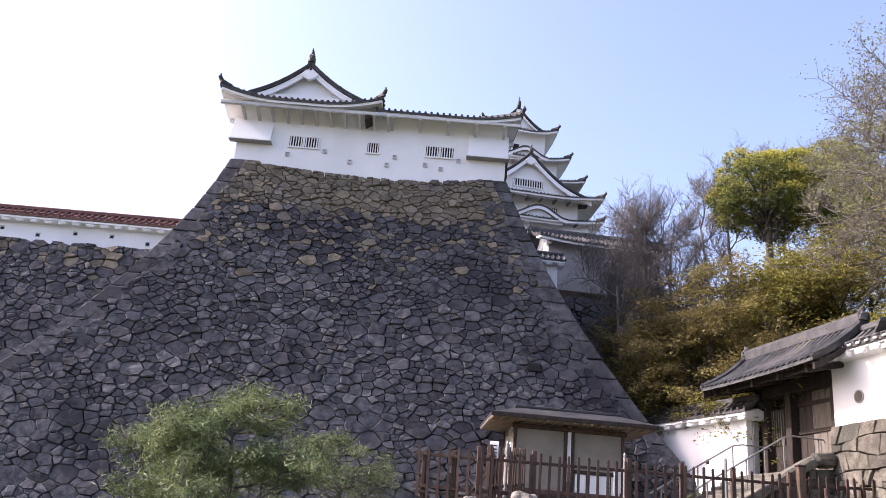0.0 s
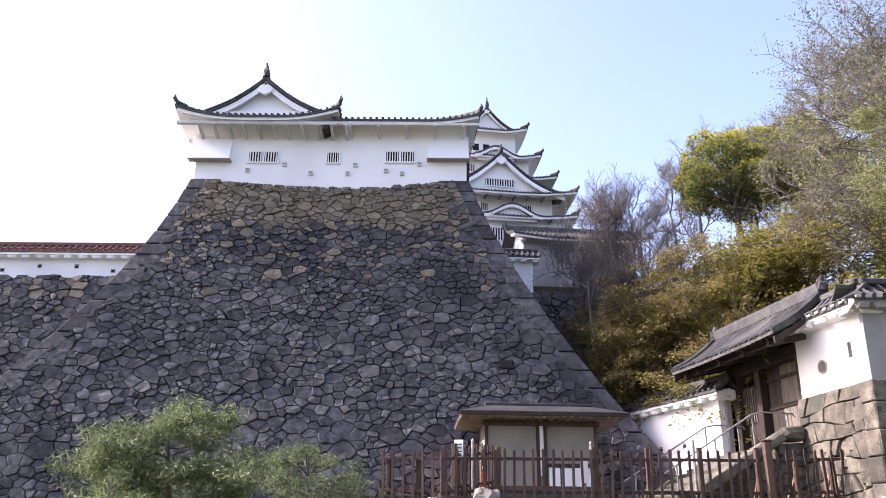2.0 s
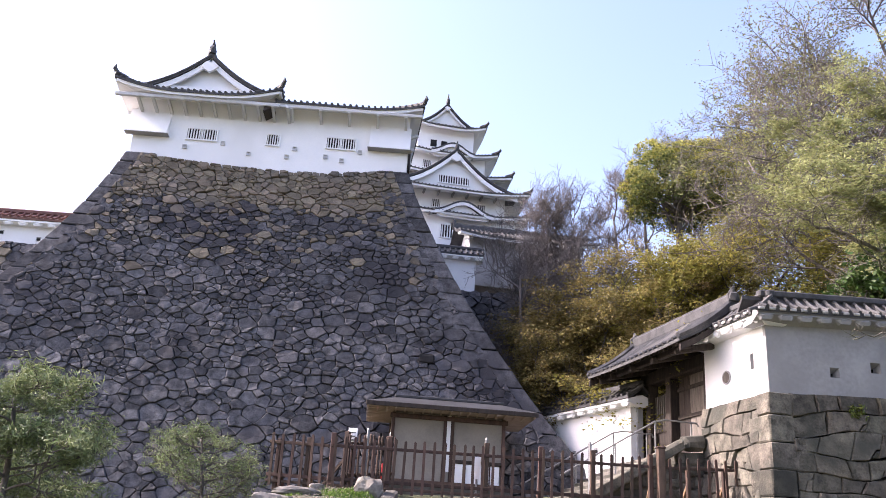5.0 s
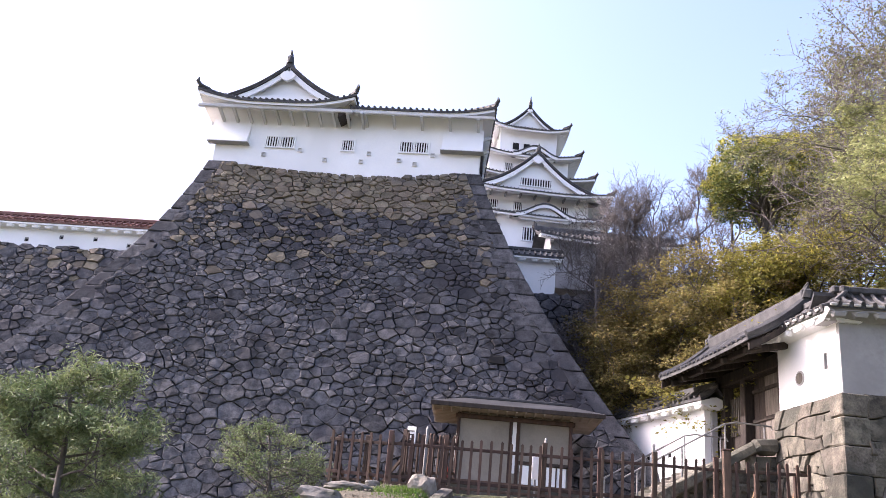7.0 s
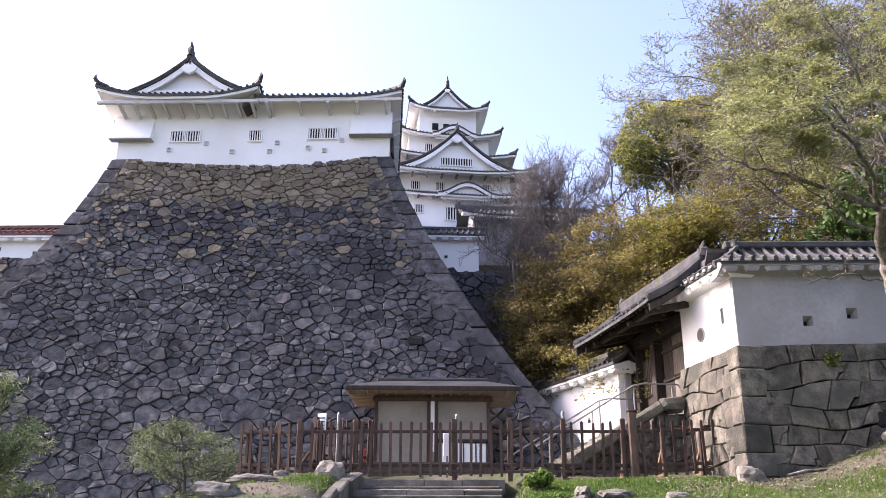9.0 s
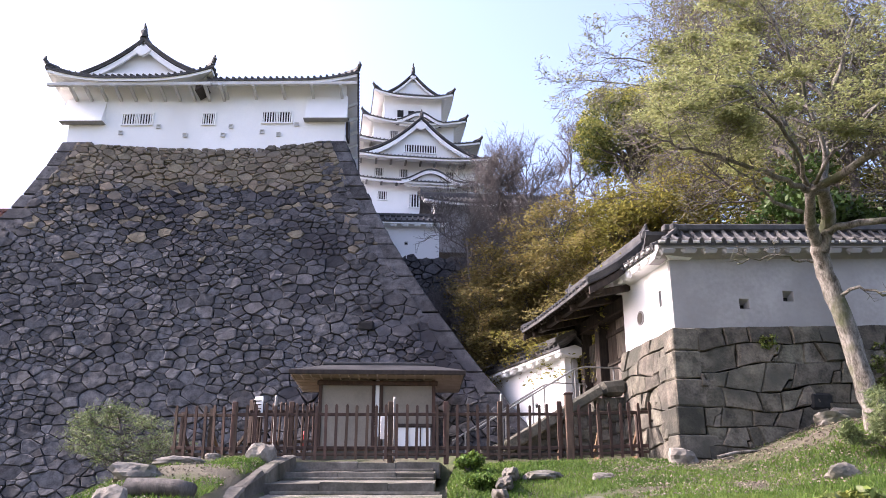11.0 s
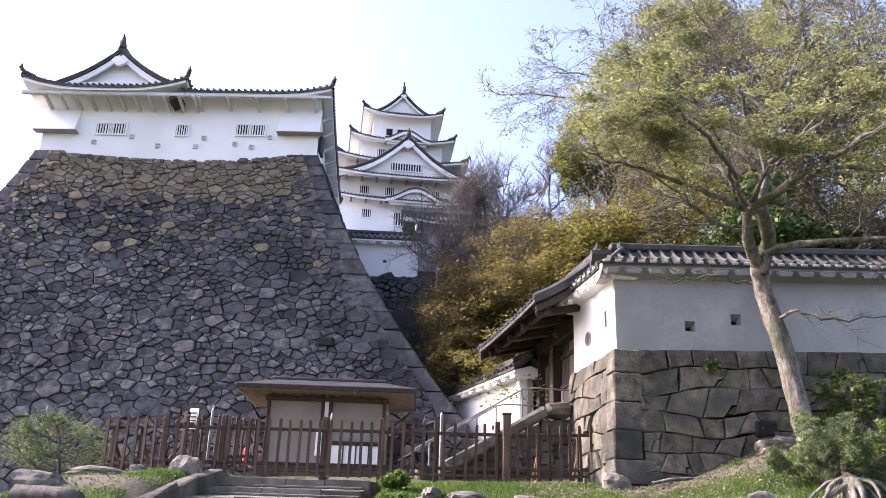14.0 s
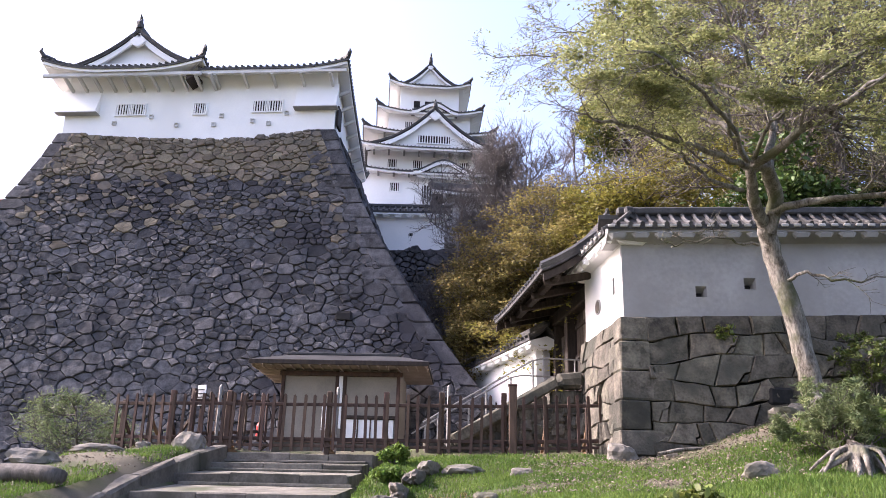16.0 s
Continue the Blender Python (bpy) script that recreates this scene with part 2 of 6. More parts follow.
def sheet(bm, grid, thick, down=(0, 0, -1)):
    """A closed sheet over a grid of points, with a thickness."""
    d = Vector(down) * thick
    top = [[bm.verts.new(p) for p in row] for row in grid]
    low = [[bm.verts.new(Vector(p) + d) for p in row] for row in grid]
    nr, nc = len(grid), len(grid[0])
    fs = []
    for i in range(nr - 1):
        for j in range(nc - 1):
            fs.append(bm.faces.new((top[i][j], top[i][j + 1], top[i + 1][j + 1], top[i + 1][j])))
            fs.append(bm.faces.new((low[i][j], low[i + 1][j], low[i + 1][j + 1], low[i][j + 1])))
    for j in range(nc - 1):
        fs.append(bm.faces.new((top[0][j], low[0][j], low[0][j + 1], top[0][j + 1])))
        fs.append(bm.faces.new((top[-1][j], top[-1][j + 1], low[-1][j + 1], low[-1][j])))
    for i in range(nr - 1):
        fs.append(bm.faces.new((top[i][0], top[i + 1][0], low[i + 1][0], low[i][0])))
        fs.append(bm.faces.new((top[i][-1], low[i][-1], low[i + 1][-1], top[i + 1][-1])))
    bmesh.ops.recalc_face_normals(bm, faces=fs)


def jitter(bm, amount, seed):
    rnd = random.Random(seed)
    for v in bm.verts:
        v.co += Vector((rnd.uniform(-1, 1), rnd.uniform(-1, 1), rnd.uniform(-1, 1))) * amount


def smoothstep(a, b, x):
    t = min(1.0, max(0.0, (x - a) / (b - a)))
    return t * t * (3 - 2 * t)


# ---------------------------------------------------------------- ground
CORNER = Vector((12.67, 20.5, 0))
GATE = Matrix.Translation(CORNER) @ pose(0, 0, 0, 0, 0, 13)


def ground_z(x, y):
    z = -0.1 + 0.158 * min(y, 21.2) + 0.025 * (max(-6, min(x, 20)) - 8)
    z += 0.55 * smoothstep(14, 19, x) * smoothstep(13, 20, y)
    z -= 1.1 * smoothstep(1.0, -3, x) * smoothstep(9, 18, y)
    if y > 21.2:
        z += 0.5 * smoothstep(21.5, 24, y) * smoothstep(-6, 2, x)
    hill = 2.6 * smoothstep(27, 33, y) * smoothstep(7.5, 10, x) + 10.0 * smoothstep(32, 46, y) * smoothstep(6, 10, x)
    hill += 8.5 * smoothstep(39, 46, y) * smoothstep(10, 6, x)
    far = smoothstep(90, 160, y) + smoothstep(40, 120, abs(x))
    z += hill * max(0, 1 - far)
    if y < -4:
        z = ground_z(x, -4) - 0.05 * smoothstep(-4, -30, y)
    z += smoothstep(11, 2, y) * (0.12 + 0.06 * max(-4, min(8, 8 - x)))
    # the bank under the maple, the hollow lawn beside the steps, the bank on their other side
    z += 0.62 * smoothstep(12.9, 16.2, x) * smoothstep(15.0, 17.8, y) * smoothstep(24, 21, y)
    z -= (0.15 + 0.32 * smoothstep(10.8, 8.3, x)) * smoothstep(6.4, 7.3, x) * smoothstep(14.5, 12.8, x) * smoothstep(20.8, 15.5, y) * smoothstep(5, 9, y)
    z += 0.3 * smoothstep(-3, 0, x) * smoothstep(2.9, 2.3, x) * smoothstep(14, 18.5, y) * smoothstep(24, 21, y)
    z -= 0.55 * smoothstep(2.7, 3.0, x) * smoothstep(7.2, 6.7, x) * smoothstep(9.5, 10.2, y) * smoothstep(25, 22.0, y)
    near = max(0, 1 - abs(x - 6) / 40) * max(0, 1 - abs(y - 12) / 30)
    return z + 0.10 * near * noise.noise((x * 0.45, y * 0.45, 3.1)) + 0.035 * near * noise.noise((x * 1.9, y * 1.9, 8.2))


def build_ground():
    xs = np.concatenate([[-1500, -600, -250, -120, -70, -45], np.arange(-30, 34, 0.4), [40, 50, 65, 90, 140, 300, 700, 1500]])
    ys = np.concatenate([[-1500, -600, -200, -80, -40, -22, -14], np.arange(-8, 30, 0.4), np.arange(30, 64, 1.5), [70, 80, 95, 120, 170, 300, 700, 1500]])
    verts = [(x, y, ground_z(x, y)) for y in ys for x in xs]
    w = len(xs)
    faces = [(j * w + i, j * w + i + 1, (j + 1) * w + i + 1, (j + 1) * w + i) for j in range(len(ys) - 1) for i in range(w - 1)]
    ob = raw_object("ground", verts, faces, GROUND, smooth=True)
    return tagged(ob, "grassy earth slope with bare trodden patches below the castle wall", "ground", kind="structure")


build_ground()


# ---------------------------------------------------------------- stone facing
def stone_cells(w, h, size, aspect, seed, grow=None):
    """Irregular cells over a rectangle w by h: (centre, outline) in metres. grow(y) scales the size."""
    rnd = random.Random(seed)
    seeds = []
    y = -size
    cell = {}
    tries = int(w * h / (size * size / aspect) * 14)
    for _ in range(tries):
        px, py = rnd.uniform(-size, w + size), rnd.uniform(-size, h + size)
        r = size * (grow(py) if grow else 1) * rnd.choice((0.3, 0.42, 0.55, 0.7, 0.9, 1.15, 1.4))
        gx, gy = int(px // 2), int(py // 2)
        ok = True
        for ax in (gx - 1, gx, gx + 1):
            for ay in (gy - 1, gy, gy + 1):
                for qx, qy, qr in cell.get((ax, ay), ()):
                    if math.hypot(px - qx, (py - qy) * aspect) < (r + qr) * 0.5:
                        ok = False
                        break
                if not ok:
                    break
            if not ok:
                break
        if ok:
            cell.setdefault((gx, gy), []).append((px, py, r))
            seeds.append((px, py, r))
    return cells_of(seeds, w, h, size, aspect)


def coursed_cells(w, h, seed, low=0.4, high=0.66, short=0.4, long=1.3):
    """Squared blocks in wavering courses, with small wedges between some of them."""
    rnd = random.Random(seed)
    ys = [0.0]
    while ys[-1] < h - 0.25:
        ys.append(min(h, ys[-1] + rnd.uniform(low, high)))
    ys[-1] = h
    out = []
    wave = [rnd.uniform(0, 9) for _ in ys]

    def line(k, x):
        if k == 0 or k == len(ys) - 1:
            return ys[k]
        return ys[k] + 0.10 * math.sin(x * 1.1 + wave[k]) + 0.06 * math.sin(x * 2.7 + wave[k] * 2)
    for k in range(len(ys) - 1):
        x = rnd.uniform(-0.6, 0)
        slant = rnd.uniform(-0.13, 0.13)
        while x < w:
            b = x + rnd.uniform(short, long) * (0.7 + 0.5 * rnd.random())
            nxt = rnd.uniform(-0.15, 0.15)
            poly = [(x - slant, line(k, x)), ((x + b) / 2, line(k, (x + b) / 2)), (b - nxt, line(k, b)), (b + nxt, line(k + 1, b)), ((x + b) / 2, line(k + 1, (x + b) / 2)), (x + slant, line(k + 1, x))]
            if rnd.random() < 0.2:
                m = (poly[2][1] + poly[3][1]) / 2 + rnd.uniform(-0.1, 0.1)
                s = rnd.uniform(0.12, 0.26)
                out.append(((b, m), [(b - nxt - s, line(k, b)), (b - nxt + 0.01, line(k, b)), (b, m), (b - s * 0.7, m - 0.03)]))
                poly = [poly[0], poly[1], (b - nxt - s - 0.01, line(k, b)), (b - s * 0.7 - 0.01, m), (b - 0.005, m + 0.015), poly[3], poly[4], poly[5]]
            out.append((((x + b) / 2, (ys[k] + ys[k + 1]) / 2), poly))
            x, slant = b, nxt
    return out


def cells_of(seeds, w, h, size, aspect):
    """The weighted cells round the seeds (x, y, size)."""
    pts = np.array(seeds)
    sx, sy = pts[:, 0], pts[:, 1] * aspect
    wt = (pts[:, 2] * 0.5) ** 2
    out = []
    for i in range(len(pts)):
        if not (0 <= pts[i, 0] <= w and 0 <= pts[i, 1] <= h):
            continue
        d2 = (sx - sx[i]) ** 2 + (sy - sy[i]) ** 2
        order = np.argsort(d2)[1:22]
        R = 3 * size
        poly = [(sx[i] - R, sy[i] - R), (sx[i] + R, sy[i] - R), (sx[i] + R, sy[i] + R), (sx[i] - R, sy[i] + R)]
        for j in order:
            dx, dy = sx[j] - sx[i], sy[j] - sy[i]
            k = (d2[j] + wt[i] - wt[j]) / 2
            poly = clip(poly, dx, dy, k + dx * sx[i] + dy * sy[i])
            if len(poly) < 3:
                break
        if len(poly) >= 3:
            out.append(((pts[i, 0], pts[i, 1]), [(a, b / aspect) for a, b in poly]))
    return out


def clip(poly, dx, dy, k):
    """Keep the part of a convex outline with dx*x + dy*y <= k."""
    res = []
    for (ax, ay), (bx, by) in zip(poly, poly[1:] + poly[:1]):
        fa, fb = dx * ax + dy * ay - k, dx * bx + dy * by - k
        if fa <= 0:
            res.append((ax, ay))
        if (fa < 0 < fb) or (fb < 0 < fa):
            t = fa / (fa - fb)
            res.append((ax + (bx - ax) * t, ay + (by - ay) * t))
    return res


def trim_short(poly, least):
    res = []
    for p in poly:
        if not res or math.hypot(p[0] - res[-1][0], p[1] - res[-1][1]) > least:
            res.append(p)
    if len(res) > 3 and math.hypot(res[0][0] - res[-1][0], res[0][1] - res[-1][1]) < least:
        res.pop()
    return res


def stone_geometry(poly, at, proud, gap, rnd, back=0.25, rough=1.0):
    """Verts and faces of one stone: a back ring, a rim and a smaller, tilted, uneven front."""
    cx = sum(p[0] for p in poly) / len(poly)
    cy = sum(p[1] for p in poly) / len(poly)
    rad = sum(math.hypot(p[0] - cx, p[1] - cy) for p in poly) / len(poly)
    tx, ty = rnd.uniform(-0.09, 0.09) * rough, rnd.uniform(-0.09, 0.08) * rough
    proud = proud * rnd.uniform(0.45, 1.35)
    edge = min(0.22, 0.03 / max(rad, 0.1)) * rnd.uniform(0.5, 1.7)
    k0 = max(0.5, 1 - gap / max(rad, 0.08))
    pts = []
    for i, p in enumerate(poly):
        q = poly[(i + 1) % len(poly)]
        pts.append(p)
        if math.hypot(q[0] - p[0], q[1] - p[1]) > rad * 0.75:
            s = rnd.uniform(0.35, 0.65)
            o = rnd.uniform(-0.07, 0.05) * rad
            mx, my = p[0] + (q[0] - p[0]) * s, p[1] + (q[1] - p[1]) * s
            pts.append((mx + (mx - cx) / rad * o, my + (my - cy) / rad * o))
    n = len(pts)
    verts = []
    jit = [rnd.uniform(-0.016, 0.014) * rough for _ in range(n)]
    for ring in range(3):
        for i, (px, py) in enumerate(pts):
            k = k0 if ring < 2 else k0 * (1 - edge)
            x, y = cx + (px - cx) * k, cy + (py - cy) * k
            if ring == 0:
                o = -back
            elif ring == 1:
                o = proud * 0.6 + jit[i]
            else:
                o = proud + tx * (x - cx) + ty * (y - cy) + jit[(i * 3) % n]
            verts.append(at(x, y, o))
    verts.append(at(cx + rnd.uniform(-0.2, 0.2) * rad, cy + rnd.uniform(-0.2, 0.2) * rad, proud * rnd.uniform(0.95, 1.12)))
    faces = []
    for r in (0, 1):
        for i in range(n):
            j = (i + 1) % n
            faces.append((r * n + i, r * n + j, (r + 1) * n + j, (r + 1) * n + i))
    faces += [(2 * n + i, 2 * n + (i + 1) % n, 3 * n) for i in range(n)]
    return verts, faces


def lay_stones(parent, cells, at, proud, gap, seed, mat, rest_mat, keep=None, tan=None, back=0.25, rough=1.0, flip=False, name="stone"):
    """Stones over the cells; keep(c) picks those that become parts of their own; tan(c) gives the chance of the warm stone."""
    rnd = random.Random(seed)
    rest_v, rest_f, rest_m = [], [], []
    single = 0
    for c, poly in cells:
        poly = trim_short(poly, 0.05)
        if len(poly) < 3:
            continue
        verts, faces = stone_geometry(poly, at, proud, gap, rnd, back, rough)
        if flip:
            faces = [f[::-1] for f in faces]
        warm = tan is not None and rnd.random() < tan(c)
        if keep and keep(c) and single < 300 and not warm:
            me = bpy.data.meshes.new(name)
            me.from_pydata(verts, [], faces)
            me.materials.append(mat)
            ob = new(name, me)
            ob.parent = parent
            single += 1
        else:
            k = len(rest_v)
            rest_v += verts
            rest_f += [tuple(i + k for i in f) for f in faces]
            rest_m += [1 if warm else 0] * len(faces)
    if rest_v:
        me = bpy.data.meshes.new("stone_facing")
        me.from_pydata(rest_v, [], rest_f)
        me.materials.append(rest_mat)
        me.materials.append(TAN_REST)
        me.polygons.foreach_set("material_index", rest_m)
        ob = new("stone_facing", me)
        ob.parent = parent
        tagged(ob, kind="stuff")


# ---------------------------------------------------------------- the great battered wall
TOP = 18.05


def face_y(d):
    return 33.16 - 0.22 * d - 0.003 * d * d


def left_x(d):
    return -10.0 - 0.30 * d - 0.031 * d * d


def right_x(d):
    return 2.32 + 0.34 * d + 0.0185 * d * d


def sag(x):
    return 0.5 * max(0, 1 - ((x + 3.85) / 6.15) ** 2)


def bastion_core(bm):
    """The earth and rubble body behind the facing, with battered faces."""
    rings = []
    for k in range(13):
        d = 0.65 + k * 1.3
        yf = face_y(d) + 0.16
        lx, rx = left_x(d) + 0.16, right_x(d) - 0.16
        yb = 47.5 + 0.2 * d
        rings.append([bm.verts.new((lx, yf, TOP - d)), bm.verts.new((rx, yf, TOP - d)), bm.verts.new((rx, yb, TOP - d)), bm.verts.new((lx, yb, TOP - d))])
    for a, b in zip(rings, rings[1:]):
        for i in range(4):
            bm.faces.new((a[i], b[i], b[(i + 1) % 4], a[(i + 1) % 4]))
    bm.faces.new(rings[0])
    bm.faces.new(rings[-1][::-1])


def build_bastion():
    root = thing("wall_main", Matrix(), "tall curved battered castle wall of dark grey fitted stones", "stone wall", kind="structure")
    bm = bmesh.new()
    bastion_core(bm)
    part("core", bm, JOINT, root)
    depth = 15.6
    x_min = left_x(depth) - 0.5
    width = right_x(depth) + 0.5 - x_min

    def at(s, d, o):
        x = x_min + s
        dd = d + sag(x) * max(0, 1 - d / 7)
        ny = -1 / math.hypot(1, 0.22 + 0.006 * dd)
        return (x, face_y(dd) + ny * o, TOP - dd + o * 0.25)

    cells = []
    for c, poly in stone_cells(width, depth, 0.52, 1.5, 5, lambda y: 0.72 + 0.042 * max(0, y)):
        d = c[1]
        lx, rx = left_x(d) - x_min + 0.6, right_x(d) - x_min - 0.6
        if not lx - 0.3 < c[0] < rx + 0.3:
            continue
        sl, sr = -0.30 - 0.062 * d, 0.34 + 0.037 * d
        poly = clip(poly, -1, sl, -lx + sl * d)
        poly = clip(poly, 1, -sr, rx - sr * d)
        poly = clip(poly, 0, -1, -0.02)
        if len(poly) > 2:
            cells.append((c, poly))
    lay_stones(root, cells, at, 0.095, 0.011, 11, STONE, STONE_REST,
               keep=lambda c: c[1] > 7.6 and c[0] + x_min > -1.5,
               tan=lambda c: 0.9 * smoothstep(3.0, 1.4, c[1]) + 0.22 * smoothstep(6.5, 2.5, c[1]))
    # Long and short corner blocks, laid by turns
    rnd = random.Random(4)
    for side in (-1, 1):
        d = 0.1
        k = 0
        while d < 15.2:
            hgt = rnd.uniform(0.5, 0.72) + 0.02 * d
            long_front = k % 2 == 0
            lf = (1.5 if long_front else 0.85) * rnd.uniform(0.85, 1.15)
            ls = (1.1 if long_front else 2.1) * rnd.uniform(0.85, 1.1)
            bm = bmesh.new()
            vs = []
            for dd in (d + 0.012, d + hgt - 0.012):
                ex = (left_x(dd) if side < 0 else right_x(dd))
                yf = face_y(dd) - 0.06
                z = TOP - dd
                ex += side * 0.02
                vs.append([bm.verts.new(p) for p in ((ex, yf, z), (ex - side * lf, yf, z), (ex - side * lf, yf + 0.5, z), (ex - side * 0.5, yf + ls, z), (ex, yf + ls, z))])
            a, b = vs
            fs = [bm.faces.new((a[i], a[(i + 1) % 5], b[(i + 1) % 5], b[i])) for i in range(5)]
            fs += [bm.faces.new(a), bm.faces.new(b)]
            bmesh.ops.recalc_face_normals(bm, faces=fs)
            bmesh.ops.bevel(bm, geom=bm.edges[:], offset=0.04, segments=1, affect="EDGES")
            for v in bm.verts:
                v.co += Vector((rnd.uniform(-1, 1), rnd.uniform(-1, 1), rnd.uniform(-1, 1))) * 0.018
            part("corner_stone", bm, STONE, root)
            d += hgt
            k += 1
    # Side facing that shows along the right-hand flank
    def at_side(s, d, o):
        return (right_x(d) + o, face_y(d) + 1.0 + s, TOP - d + 0.3 * o)
    side_cells = [(c, clip(p, 0, -1, -0.1)) for c, p in stone_cells(11, 11.5, 0.75, 1.35, 8)]
    lay_stones(root, [q for q in side_cells if len(q[1]) > 2], at_side, 0.1, 0.025, 12, STONE, STONE_REST)
    # the dark mouth of a drain
    x, d = 3.75, 8.95
    bm = boxes(((x, face_y(d) - 0.03, TOP - d), (0.6, 0.34, 0.36)), bevel=0.05)
    jitter(bm, 0.03, 5)
    part("drain_mouth", bm, BLACK, root, "dark square drain opening")


build_bastion()


def build_left_wall():
    """The lower wall that runs on beside the great one, and the plaster wall on it."""
    root = thing("wall_left", Matrix(), "lower battered wall of dark fitted stones", "stone wall", kind="structure")
    top, x0, x1 = 13.35, -46.0, -9.0

    def fy(d):
        return 33.2 - 0.26 * d - 0.006 * d * d

    bm = bmesh.new()
    prof = [(fy(d) + 0.15, top - d) for d in (0.1, 2, 4, 6, 8, 10, 12)]
    prism(bm, prof + [(40, top - 12), (40, top - 0.1)], "x", x0, x1)
    part("core", bm, JOINT, root)

    def at(s, d, o):
        return (x0 + s, fy(d) - o, top - d + 0.25 * o)
    cells = []
    for c, poly in stone_cells(x1 - x0, 11.3, 0.58, 1.45, 21, lambda y: 0.8 + 0.05 * max(0, y)):
        p = clip(poly, 0, -1, -0.02)
        if len(p) > 2:
            cells.append((c, p))
    lay_stones(root, cells, at, 0.095, 0.011, 22, STONE, STONE_REST, keep=lambda c: c[0] > 16 and c[1] < 7,
               tan=lambda c: 0.4 * smoothstep(2.0, 0.3, c[1]))


build_left_wall()


# ---------------------------------------------------------------- tiled roofs
def roof_slope(root, corner, along, inward, length, run, rise, cut_a, cut_b, lift=0.0, hollow=0.12, pitch=0.3,
               thick=0.10, tile=None, soffit=True, radius=0.06, lift_a=1.0, lift_b=1.0):
    """One roof face: from an eave of that length, up over run and rise, cut slanting at both ends; corners lifted; rounded tile rows."""
    tile = tile or TILE
    corner, along, inward = Vector(corner), Vector(along).normalized(), Vector(inward).normalized()

    def at(q, t, off=0.0):
        f = q / length
        up = lift * (lift_a * max(0, 1 - f / 0.38) ** 2 + lift_b * max(0, (f - 0.62) / 0.38) ** 2)
        z = rise * t - hollow * math.sin(math.pi * t) + up * (1 - t) ** 1.5
        return corner + along * q + inward * (run * t) + Vector((0, 0, z + off))

    ns, nt = 16, 6
    grid = [[at(cut_a * t + s / ns * (length - (cut_a + cut_b) * t), t) for s in range(ns + 1)] for t in (k / nt for k in range(nt + 1))]
    bm = bmesh.new()
    thick = thick if radius > 0.05 else 0.06
    sheet(bm, grid, thick)
    part("tile_bed", bm, TILE_REST if tile is TILE else tile, root)
    if soffit:
        t_in = min(1.0, 1.25 / max(run, 0.1))
        bm = bmesh.new()
        rows = [[at(cut_a * t + 0.04 + s / ns * (length - 0.08 - (cut_a + cut_b) * t), t, -thick - 0.006) for s in range(ns + 1)] for t in (0.05 * t_in, 0.5 * t_in, t_in)]
        sheet(bm, rows, 0.13)
        part("eave_plaster", bm, PLASTER, root, "white plastered eave")
    if pitch:
        n = max(2, int(length / pitch))
        for k in range(n + 1):
            q = 0.03 + k / n * (length - 0.06)
            tm = 1.0
            if cut_a > 0:
                tm = min(tm, q / cut_a)
            if cut_b > 0:
                tm = min(tm, (length - q) / cut_b)
            if tm < 0.08:
                continue
            bm = bmesh.new()
            tube(bm, [at(q, tm * j / 4, 0.025) - inward * (0.03 if j == 0 else 0) for j in range(5)], radius, 6)
            part("tile_roll", bm, tile, root)
    return at


def ridge_beam(root, a, b, w=0.26, h=0.34, ends=True, size=0.5):
    a, b = Vector(a), Vector(b)
    bm = bmesh.new()
    span_box(bm, a, b, w, h, bevel=0.03)
    span_box(bm, a + Vector((0, 0, h * 0.55)), b + Vector((0, 0, h * 0.55)), w * 0.62, h * 0.3, bevel=0.02)
    part("ridge", bm, TILE_REST, root)
    if ends:
        d = (b - a).normalized()
        for p, s in ((a, -1), (b, 1)):
            bm = bmesh.new()
            tube(bm, [p + d * s * 0.02, p + d * s * 0.06 + Vector((0, 0, size * 0.45)), p + d * s * (-0.02) + Vector((0, 0, size * 0.85)), p + d * s * 0.10 + Vector((0, 0, size * 1.25))],
                 [w * 0.75, w * 0.7, w * 0.38, 0.03], 6)
            span_box(bm, p + Vector((0, 0, -h * 0.6)) + d * s * 0.03, p + Vector((0, 0, h * 0.6)) + d * s * 0.03, w * 1.5, 0.1, up=d, bevel=0.02)
            part("ridge_end_tile", bm, TILE_REST, root)


def corner_tip(root, p, way, size=0.3):
    """The upturned end of a hip."""
    p, way = Vector(p), Vector(way).normalized()
    bm = bmesh.new()
    tube(bm, [p - way * 0.6 + Vector((0, 0, 0.08)), p - way * 0.1 + Vector((0, 0, 0.1)), p + way * 0.06 + Vector((0, 0, 0.12 + size * 0.5)), p + way * 0.02 + Vector((0, 0, 0.12 + size))], [0.1, 0.12, 0.09, 0.03], 6)
    part("corner_tile", bm, TILE_REST, root)


